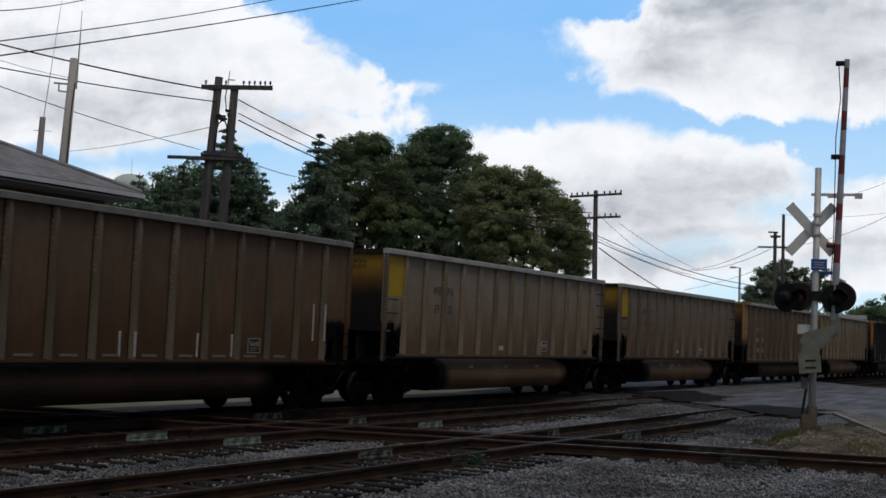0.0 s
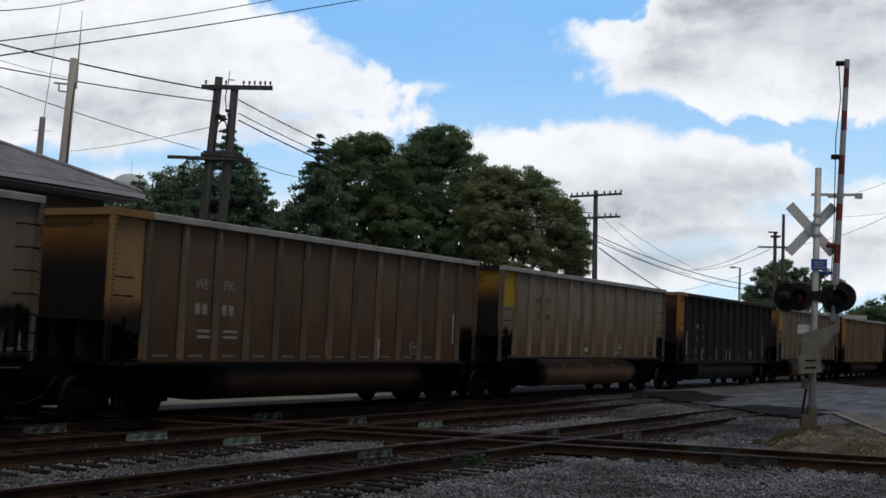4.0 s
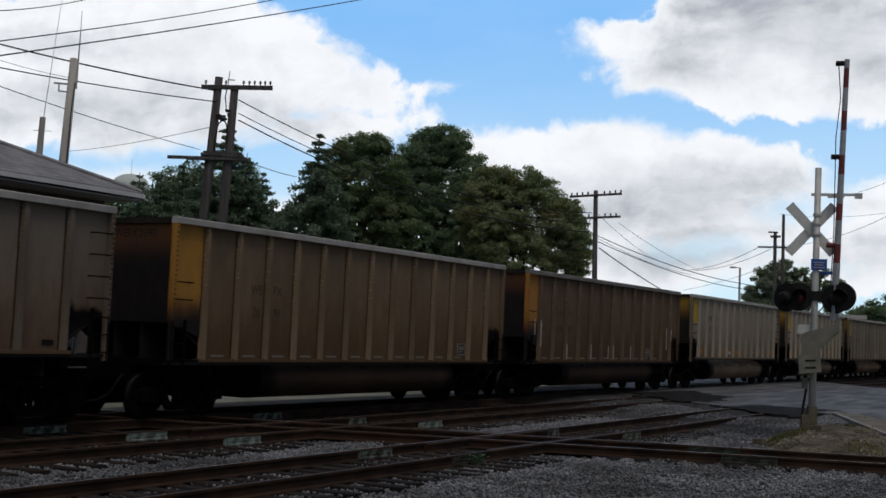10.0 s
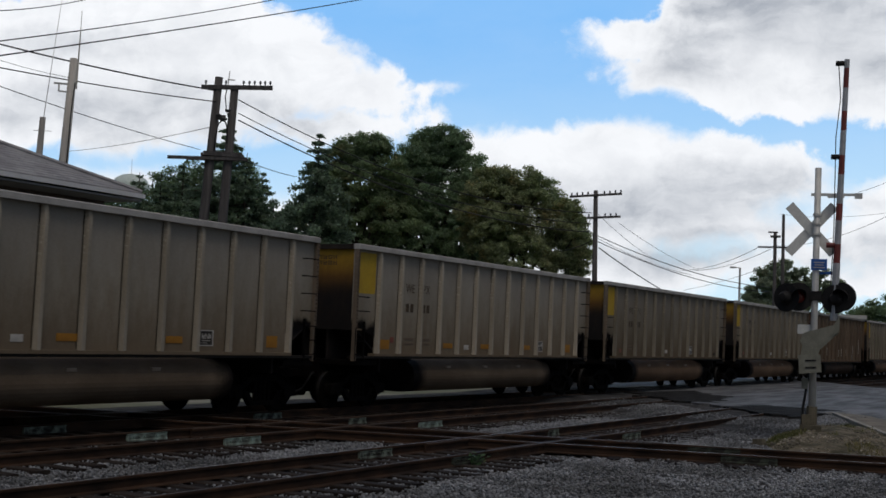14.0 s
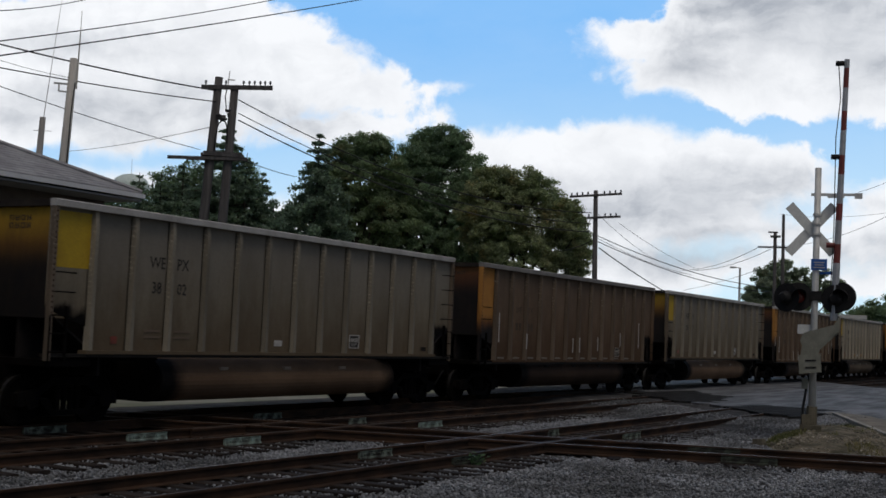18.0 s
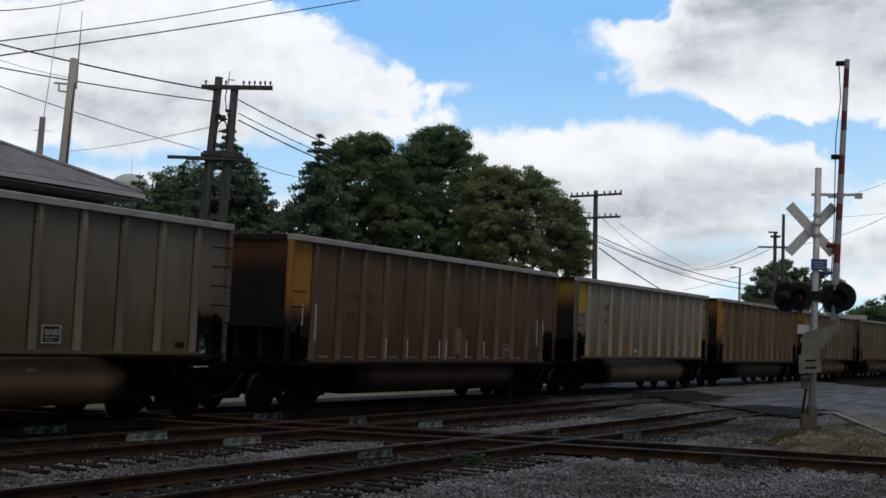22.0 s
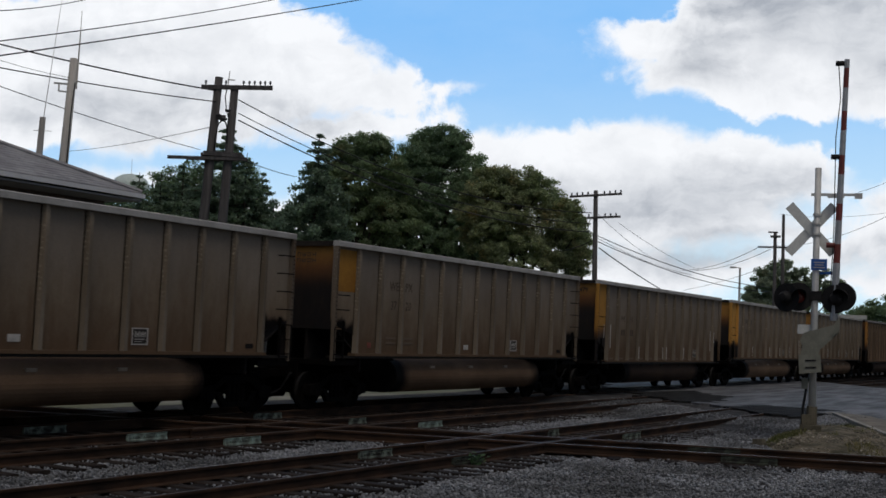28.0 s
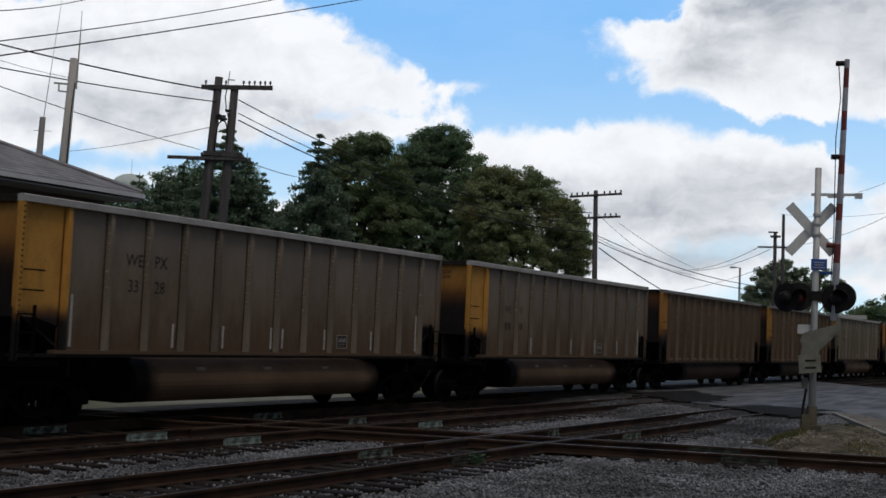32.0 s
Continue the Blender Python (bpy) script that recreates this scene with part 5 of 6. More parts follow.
# raised gate arm: striped sections
arm_a, arm_b = Vector((0.44, -0.05, 2.55)), Vector((0.62, -0.05, 8.68))
cuts = [0.0, 0.218, 0.29, 0.38, 0.444, 0.556, 0.63, 0.725, 0.80, 0.89, 0.966, 1.0]
for i in range(len(cuts) - 1):
    p, q = arm_a.lerp(arm_b, cuts[i]), arm_a.lerp(arm_b, cuts[i + 1])
    w = 0.085 - 0.025 * cuts[i]
    part("gate_arm_section", Geo().tube([p, q], [w, w - 0.002], 8), ARM_WHITE if i % 2 == 0 else ARM_RED, sig, "striped gate arm section")
for t in (0.985, 0.624, 0.286):
    c = arm_a.lerp(arm_b, t)
    part("arm_lamp", Geo().lathe([(-0.20, 0.045), (-0.20, 0.062), (-0.02, 0.062), (0.0, 0.04)], c - Vector((0.05, 0, 0)), "x", 10), LAMP_BLACK if t > 0.5 else ARM_RED, sig, "small gate arm lamp")
part("arm_cable", Geo().tube([arm_a + Vector((-0.10, 0, 0.2)), arm_a.lerp(arm_b, 0.35) - Vector((0.10, 0, 0)), arm_a.lerp(arm_b, 0.70) - Vector((0.16, 0, 0)), arm_a.lerp(arm_b, 0.85) - Vector((0.10, 0, 0)), arm_a.lerp(arm_b, 0.98) - Vector((0.18, 0, 0))], 0.012, 5), CABLE, sig)

# ---------------------------------------------------------------- poles and wires
def insulator(parent, x, y, z):
    ob = part("insulator", shared("insulator", lambda: Geo().lathe([(0, 0.025), (0.06, 0.025), (0.07, 0.045), (0.14, 0.050), (0.18, 0.035), (0.20, 0.02)], (0, 0, 0), "z", 8), GLASS_INS), None, parent)
    ob.location = (x, y, z)


def cam_turn(x, y):
    """Turn about z that faces a thing at x, y across the line of sight."""
    return math.degrees(math.atan2(-x, y))


H = (39.7, 33.7)
hf = thing("power_pole_pair", "dark weathered H-frame timber pole with two crossarms", "utility pole", pose(H[0], H[1], -0.4, 0, 0, cam_turn(*H)))
part("pole", Geo().tube([(-1.05, 0, 0), (-0.72, 0, 7), (-0.42, 0, 12.75)], [0.22, 0.20, 0.165], 12), WOOD_POLE, hf, smooth=True)
part("pole", Geo().tube([(-0.02, 0, 0), (0.06, 0, 7), (0.26, 0, 12.4)], [0.22, 0.20, 0.165], 12), WOOD_POLE, hf, smooth=True)
arm = part("crossarm", Geo().box(-1.14, 1.85, -0.20, -0.08, -0.09, 0.09), WOOD_POLE, hf)
arm.matrix_basis = pose(0, 0, 12.33, 0, -3.5, 0)
for x in (-0.95, -0.12, 0.62, 0.86, 1.08, 1.32, 1.52, 1.74):
    insulator(hf, x, -0.14, 12.36 + 0.061 * x + 0.07)
low = part("platform_beam", Geo().box(-2.36, 0.95, -0.30, -0.14, -0.13, 0.0).box(-1.6, 0.6, 0.12, 0.26, -0.11, 0.0), WOOD_POLE, hf, "heavy lower crossbeam")
low.matrix_basis = pose(0, 0, 9.34, 0, -2.0, 0)
part("platform_brace", Geo().box(-1.0, 0.8, -0.32, 0.28, 9.36, 9.46).box(-0.9, 0.7, -0.2, 0.2, 9.46, 9.56), WOOD_POLE, hf)
part("hook_arm", Geo().box(-0.34, -0.05, -0.2, -0.02, 10.95, 11.12).tube([(-0.40, -0.12, 11.02), (-0.10, -0.12, 10.92)], 0.07, 8), WOOD_POLE, hf)
part("loop_bracket", Geo().tube([(-0.46, -0.22, 9.6), (-0.42, -0.22, 10.3), (-0.34, -0.22, 10.72), (-0.22, -0.22, 10.88), (-0.08, -0.22, 10.86), (0.02, -0.22, 10.66), (0.06, -0.22, 9.9)], 0.035, 6), LAMP_BLACK, hf, "dark looped jumper cable")
part("ground_wire", Geo().tube([(0.10, -0.22, 10.9), (-0.05, -0.22, 11.4), (-0.12, -0.22, 11.9), (-0.05, -0.22, 12.3)], 0.024, 5), CABLE, hf)
for x, z in ((-0.36, 11.10), (-0.10, 10.95), (0.02, 11.32)):
    part("strain_insulator", Geo().lathe([(-0.12, 0.03), (-0.09, 0.07), (-0.03, 0.05), (0.03, 0.07), (0.09, 0.05), (0.12, 0.03)], (x, -0.24, z), "x", 8), GLASS_INS, hf, "dark strain insulator")
part("spike", Geo().tube([(-0.05, 0, 12.3), (0.02, 0, 13.05)], [0.03, 0.02], 6).box(-0.06, 0.26, -0.03, 0.03, 12.66, 12.70), GALV, hf)

P2 = (62.7, 26.4)
pole2 = thing("power_pole", "dark timber power pole with two crossarms", "utility pole", pose(*P2, -0.4, 0, 0, cam_turn(*P2)))
part("pole", Geo().tube([(0.12, 0, 0), (0.05, 0, 5), (-0.06, 0, 10.6)], [0.17, 0.15, 0.12], 12), WOOD_POLE, pole2, smooth=True)
for z, x0, x1, tl in ((10.33, -1.50, 1.40, -5), (9.08, -0.52, 1.35, -4)):
    arm = part("crossarm", Geo().box(x0, x1, -0.18, -0.08, -0.06, 0.06), WOOD_POLE, pole2)
    arm.matrix_basis = pose(0, 0, z, 0, tl, 0)
    x = x0 + 0.12
    while x < x1:
        if abs(x) > 0.25:
            insulator(pole2, x, -0.13, z - x * math.sin(radians(tl)) + 0.02)
        x += 0.30
part("stay_bracket", Geo().tube([(0, 0, 9.3), (-0.35, -0.1, 8.9), (-0.45, -0.1, 8.2)], 0.02, 5), CABLE, pole2)

P3 = (32.5, 35.3)
pole3 = thing("utility_pole", "pale weathered timber pole with a thin antenna", "utility pole", pose(*P3, -0.4, 0, 0, cam_turn(*P3)))
part("pole", Geo().tube([(-0.34, 0, 0), (-0.10, 0, 8), (0.06, 0, 12.15)], [0.21, 0.175, 0.15], 12), PALE_POLE, pole3, smooth=True)
part("antenna", Geo().tube([(0.20, 0, 11.0), (0.22, 0, 12.6), (0.23, 0, 13.4)], [0.035, 0.03, 0.018], 6).tube([(0.23, 0, 13.4), (0.235, 0, 14.0)], 0.012, 5), PALE_POLE, pole3)
part("bracket", Geo().box(-0.62, -0.05, -0.05, 0.05, 11.12, 11.18).box(-0.46, -0.40, -0.05, 0.05, 10.85, 11.15).box(-0.42, 0.0, -0.04, 0.04, 10.83, 10.88), GALV, pole3)
part("riser_cable", Geo().tube([(0.14, -0.17, 11.2), (0.06, -0.19, 10), (0.02, -0.2, 8), (-0.2, -0.23, 4)], 0.02, 5), CABLE, pole3)

P4 = (30.5, 34.45)
pole4 = thing("antenna_mast", "short grey post carrying a tall whip antenna", "antenna", pose(*P4, -0.4, 0, 0, cam_turn(*P4)))
part("post", Geo().tube([(-0.30, 0, 0), (-0.1, 0, 6), (0.0, 0, 9.5)], [0.17, 0.14, 0.11], 10), GREY_POLE, pole4, smooth=True)
part("whip", Geo().tube([(0.02, 0, 9.4), (0.28, 0, 12.5), (0.46, 0, 14.6)], [0.016, 0.011, 0.006], 5), GALV, pole4)
part("cross_stay", Geo().tube([(-0.28, 0, 9.0), (0.32, 0, 9.02)], 0.012, 5), GALV, pole4)

FAR_POLES = [((91.9, 24.1), 11.0, 0.13, WOOD_POLE, "far timber power pole with a crossarm"), ((104, 26.6), 13.6, 0.13, WOOD_POLE, "far dark timber pole")]
fp = []
for (x, y), hgt, r, mt, lb in FAR_POLES:
    th = thing("power_pole", lb, "utility pole", pose(x, y, -0.4, 0, 0, cam_turn(x, y)))
    part("pole", Geo().tube([(0.1, 0, 0), (0, 0, hgt)], [r * 1.35, r], 10), mt, th, smooth=True)
    fp.append(th)
part("crossarm", Geo().box(-1.25, 1.2, -0.1, 0.0, 9.75, 9.88), WOOD_POLE, fp[0])
part("transformer_cluster", Geo().box(-0.35, 0.4, -0.2, 0.1, 10.55, 10.7).box(-0.5, 0.2, -0.1, 0.1, 10.9, 11.0), WOOD_POLE, fp[0])
lamp = thing("street_lamp", "grey street lamp on a tall post", "street lamp", pose(105.6, 30.7, -0.4, 0, 0, cam_turn(105.6, 30.7)))
part("post", Geo().tube([(0, 0, 0), (0, 0, 9.1)], [0.12, 0.09], 8), GALV, lamp)
part("lamp_arm", Geo().tube([(0, 0, 9.1), (-0.5, 0, 9.15)], 0.05, 6).box(-0.85, -0.35, -0.12, 0.12, 9.05, 9.2), GALV, lamp)


def along(px, py, d):
    """A point at d metres across the ground along a direction of the opening view (chart units, thousandths)."""
    way = VIEW.to_3x3() @ Vector((px / 2158.5, py / 2158.5, -1))
    return EYE + way * (d / math.hypot(way.x, way.y))


def wire(a, b, sag, r, name="overhead_wire", label="thin black overhead cable"):
    """A hanging cable between two chart places (x, y, distance)."""
    p, q = along(*a), along(*b)
    pts = []
    for i in range(17):
        t = i / 16
        c = p.lerp(q, t)
        c.z -= sag * 4 * t * (1 - t)
        pts.append(c)
    return solid(name, Geo().tube(pts, 0.72 * r, 5), CABLE, label, "cable", group="overhead wires", smooth=True)


# chart: from the middle of the view, x right, y up
WIRES = [
    ((-800, 366, 30), (-290, 443, 48), 0.08, 0.022), ((-800, 340, 30), (-120, 446, 50), 0.06, 0.026),
    ((-800, 421, 30), (-600, 450, 40), 0.1, 0.018),
    ((-790, 364, 48), (-400, 280, 52), 0.10, 0.045), ((-790, 322, 48), (-396, 260, 52), 0.08, 0.035), ((-790, 290, 44), (-430, 176, 60), 0.1, 0.024),
    ((-660, 173, 75), (-410, 216, 52), 0.12, 0.02),
    ((-790, 336, 46), (-654, 302, 48), 0.05, 0.014),
    ((-362, 264, 52), (262, 64, 68), 1.1, 0.035), ((-362, 240, 52), (262, 45, 68), 1.0, 0.028), ((-362, 228, 52), (262, 30, 68), 1.0, 0.040),
    ((-388, 172, 52), (-262, 128, 76), 0.1, 0.03),
    ((272, 24, 68), (578, -68, 92), 0.5, 0.035), ((272, 14, 68), (578, -76, 92), 0.55, 0.035), ((272, 20, 68), (440, -46, 84), 0.25, 0.02), ((276, 2, 68), (390, -74, 80), 0.08, 0.045), ((311, 46, 68), (446, -34, 100), 0.2, 0.018),
    ((424, -38, 105), (562, 5, 92), 0.4, 0.026), ((446, -38, 108), (580, 0, 92), 0.35, 0.026), ((589, 6, 95), (790, 60, 70), 0.5, 0.02), ((425, -73, 100), (584, -26, 92), 0.2, 0.02),
    ((735, 100, 29.72), (800, 125, 28.5), 0.02, 0.006), ((596, 62, 100), (800, 66, 80), 0.3, 0.015),
    ((215, -3, 68), (262, 14, 68), 0.05, 0.03), ((268, 68, 68), (380, -20, 120), 0.3, 0.02),
]
for wr in WIRES:
    wire(*wr)

# ---------------------------------------------------------------- depot building
SHINGLE = worn("grey_brown_shingles", (0.40, 0.395, 0.405), (0.28, 0.275, 0.285), 1.6, 14, 0.9, 0.0, 0.4, vary=0.03)
FASCIA = worn("pale_fascia_board", (0.88, 0.88, 0.89), (0.78, 0.78, 0.79), 1.5, 30, 0.7)
SOFFIT = worn("dark_soffit_boards", (0.30, 0.30, 0.32), (0.38, 0.38, 0.40), 1.5, 30, 0.8)
DEPOT_BRICK = worn("dark_red_brick", (0.22, 0.185, 0.17), (0.155, 0.13, 0.12), 1.5, 30, 0.85, 0.0, 0.3, vary=0.2)
GLASS = Nodes("window_glass")
GLASS.bsdf.inputs["Roughness"].default_value = 0.06
GLASS = GLASS.done((0.02, 0.025, 0.03), 0.06)

depot = thing("depot", "low station building with a broad shingled hip roof", "building", kind="")
EX, EY, EZ = 26.75, 25.8, 5.53            # the eave corner nearest the track and farthest along
DX, DYW = 30.0, 12.0                     # length to the left, depth
OVER = 1.2
wall_z = EZ - 0.06
part("wall", Geo().box(EX - DX + OVER, EX - 0.3, EY + OVER, EY + OVER + 0.35, -0.4, wall_z).box(EX - 0.65, EX - 0.3, EY + OVER + 0.35, EY + DYW - OVER, -0.4, wall_z)
     .box(EX - DX + OVER, EX - DX + OVER + 0.35, EY + OVER + 0.35, EY + DYW - OVER, -0.4, wall_z).box(EX - DX + OVER, EX - 0.3, EY + DYW - OVER, EY + DYW - OVER + 0.35, -0.4, wall_z), DEPOT_BRICK, depot, "dark red brick wall in deep shade")
RISE = 2.55
rz = EZ + 0.18
ridge_y, ridge_x = EY + DYW / 2, EX - DYW / 2 - 1.0
roof = part("roof", Geo().add([(EX, EY, rz), (EX, EY + DYW, rz), (EX - DX, EY + DYW, rz), (EX - DX, EY, rz), (ridge_x, ridge_y, rz + RISE), (EX - DX + DYW / 2, ridge_y, rz + RISE),
                               (EX, EY, rz - 0.06), (EX, EY + DYW, rz - 0.06), (EX - DX, EY + DYW, rz - 0.06), (EX - DX, EY, rz - 0.06)],
                              [(3, 0, 4, 5), (0, 1, 4), (1, 2, 5, 4), (2, 3, 5), (9, 8, 7, 6), (0, 3, 9, 6), (1, 0, 6, 7), (2, 1, 7, 8), (3, 2, 8, 9)]), SHINGLE, depot, "grey-brown shingled hip roof")
# shingle courses on the slope towards the track, each a thin lapped strip
slope_v = Vector((0, DYW / 2, RISE))
for i in range(26):
    t0, t1 = i / 26, (i + 1.15) / 26
    x_r0, x_r1 = EX + (ridge_x - EX) * t0, EX + (ridge_x - EX) * min(t1, 1)
    x_l = max(EX - DX + DYW / 2 * t0, EX - 14)
    p0, p1 = Vector((0, EY, rz)) + slope_v * t0, Vector((0, EY, rz)) + slope_v * min(t1, 1)
    part("shingle_course", Geo().add([(x_l, p0.y - 0.02, p0.z + 0.020), (x_r0, p0.y - 0.02, p0.z + 0.020), (x_r1, p1.y, p1.z + 0.012), (x_l, p1.y, p1.z + 0.012),
                                      (x_l, p0.y - 0.02, p0.z + 0.004), (x_r0, p0.y - 0.02, p0.z + 0.004)], [(0, 1, 2, 3), (4, 5, 1, 0)]), SHINGLE, roof)
part("fascia", Geo().box(EX - DX, EX, EY - 0.10, EY, EZ + 0.03, EZ + 0.16).box(EX, EX + 0.05, EY - 0.10, EY + DYW, EZ + 0.03, EZ + 0.15), FASCIA, depot, "pale grey gutter and fascia")
part("soffit", Geo().box(EX - DX, EX, EY, EY + OVER, EZ - 0.06, EZ - 0.01).box(EX - 0.3, EX, EY + OVER, EY + DYW, EZ - 0.06, EZ - 0.01), SOFFIT, depot)
part("hip_cap", Geo().tube([(EX, EY, rz + 0.05), (ridge_x, ridge_y, rz + RISE + 0.05)], 0.07, 6), SHINGLE, depot)
for i in range(6):
    x = EX - 3.2 - 3.6 * i
    win = part("window", Geo().box(x - 0.65, x + 0.65, EY + OVER - 0.04, EY + OVER + 0.02, 1.0, 2.9), SOFFIT, depot, "dark-framed window")
    for dx in (-0.31, 0.31):
        for z0 in (1.08, 1.98):
            part("pane", Geo().box(x + dx - 0.27, x + dx + 0.27, EY + OVER - 0.055, EY + OVER - 0.042, z0, z0 + 0.84), GLASS, win)

# ---------------------------------------------------------------- water tower, far sheds
TOWER = worn("pale_green_tank_paint", (0.74, 0.84, 0.80), (0.66, 0.76, 0.72), 0.1, 2, 0.6, 0.0, 0.0)
c = along(-553, 108, 350)
tower = thing("water_tower", "pale green water tower far beyond the trees", "water tower", pose(c.x, c.y, -0.4))
top = c.z + 4.4
part("tank", Geo().lathe([(top - 8.0, 1.5), (top - 7, 3.6), (top - 5, 5.0), (top - 3.2, 5.2), (top - 1.5, 4.3), (top - 0.45, 2.6), (top, 0.3)], (0, 0, 0), "z", 28), TOWER, tower, smooth=True)
part("shaft", Geo().lathe([(0, 2.4), (2.5, 1.4), (top - 7.8, 1.4)], (0, 0, 0), "z", 20), TOWER, tower, smooth=True)
part("aerial", Geo().tube([(0, 0, top), (0, 0, top + 4)], 0.06, 5), GALV, tower)

SHED = worn("white_metal_cladding", (0.62, 0.62, 0.60), (0.52, 0.52, 0.50), 0.3, 4, 0.6)
c = along(742, -114, 128)
shed = thing("low_building", "low white flat-roofed building beyond the train", "building", pose(c.x, c.y, -0.4, 0, 0, cam_turn(c.x, c.y)))
part("wall", Geo().box(-4.9, 0.2, 0, 8, 0, c.z - 0.15), SHED, shed)
part("roof", Geo().box(-5.2, 0.45, -0.3, 8.3, c.z - 0.15, c.z + 0.20), SHED, shed, "white roof edge")
part("door", Geo().box(-1.6, -0.4, -0.06, 0.0, 0, 2.2), LAMP_BLACK, shed)
for x in (-4.5, -3.0):
    part("window", Geo().box(x, x + 1.1, -0.05, 0.0, 1.2, 2.4), GLASS, shed)

# ---------------------------------------------------------------- trees
BARK = worn("grey_bark", (0.085, 0.068, 0.055), (0.045, 0.036, 0.030), 3, 20, 0.95, 0.0, 0.6, (4, 4, 0.5))


def leaf_mat(name, c1, c2, c3):
    m = Nodes(name)
    r = m.n("NewGeometry").outputs["Random Per Island"]
    big = m.ramp(m.noise(m.coords(), 0.35, 4, 0.6), 0.35, 0.65)
    col = m.mix(big, c1, c2)
    col = m.mix(m.math("MULTIPLY", m.ramp(m.noise(m.coords(), 0.55, 5, 0.6), 0.52, 0.72), r), col, c3)
    col = m.mix(1.0, col, m.mix(r, (0.6,) * 3, (1.35,) * 3), "MULTIPLY")
    m.put(m.bsdf.inputs["Specular IOR Level"], 0.35)
    m.done(col, 0.5)
    tr = m.n("BsdfTranslucent")
    m.put(tr.inputs["Color"], m.mix(1.0, col, (1.5, 1.6, 1.15), "MULTIPLY"))
    mx = m.n("MixShader")
    mx.inputs[0].default_value = 0.45
    m.put(mx.inputs[1], m.bsdf.outputs[0]), m.put(mx.inputs[2], tr.outputs[0]), m.put(m.out.inputs["Surface"], mx.outputs[0])
    return m.mat


LEAF_GREEN = leaf_mat("maple_leaves", (0.225, 0.290, 0.158), (0.185, 0.255, 0.148), (0.25, 0.18, 0.08))
LEAF_TURN = leaf_mat("turning_maple_leaves", (0.245, 0.302, 0.168), (0.262, 0.285, 0.160), (0.40, 0.265, 0.12))
# Far leaves paled: the haze of distance is put into their colour.
LEAF_HAZED = leaf_mat("hazed_far_leaves", (0.26, 0.31, 0.23), (0.22, 0.27, 0.205), (0.30, 0.28, 0.18))
LEAF_DARK = leaf_mat("deep_green_leaves", (0.205, 0.282, 0.165), (0.166, 0.248, 0.156), (0.20, 0.20, 0.11))
NEEDLE = leaf_mat("spruce_needles", (0.205, 0.272, 0.212), (0.168, 0.238, 0.188), (0.16, 0.20, 0.14))


def leaves(name, centres, normals, size, mat, rng):
    """Leaf sprays: small folded quads, turned at random about the outward direction."""
    n = len(centres)
    a = rng.normal(size=(n, 3))
    nrm = normals + 0.8 * rng.normal(size=(n, 3))
    nrm /= np.linalg.norm(nrm, axis=1)[:, None] + 1e-9
    t = np.cross(nrm, a)
    t /= np.linalg.norm(t, axis=1)[:, None] + 1e-9
    b = np.cross(nrm, t)
    s = (size * rng.uniform(0.5, 1.25, n))[:, None]
    w = s * rng.uniform(0.5, 0.9, (n, 1))
    v = np.stack([centres - t * s, centres - b * w - nrm * s * 0.25, centres + t * s, centres + b * w - nrm * s * 0.25], 1)
    f = (np.array([(0, 1, 2), (0, 2, 3)])[None] + 4 * np.arange(n)[:, None, None]).reshape(-1)
    me = bpy.data.meshes.new(name)
    me.vertices.add(n * 4), me.loops.add(len(f)), me.polygons.add(n * 2)
    me.vertices.foreach_set("co", v.reshape(-1))
    me.loops.foreach_set("vertex_index", f)
    me.polygons.foreach_set("loop_start", np.arange(n * 2) * 3)
    me.update(calc_edges=True)
    me.materials.append(mat)
    return me


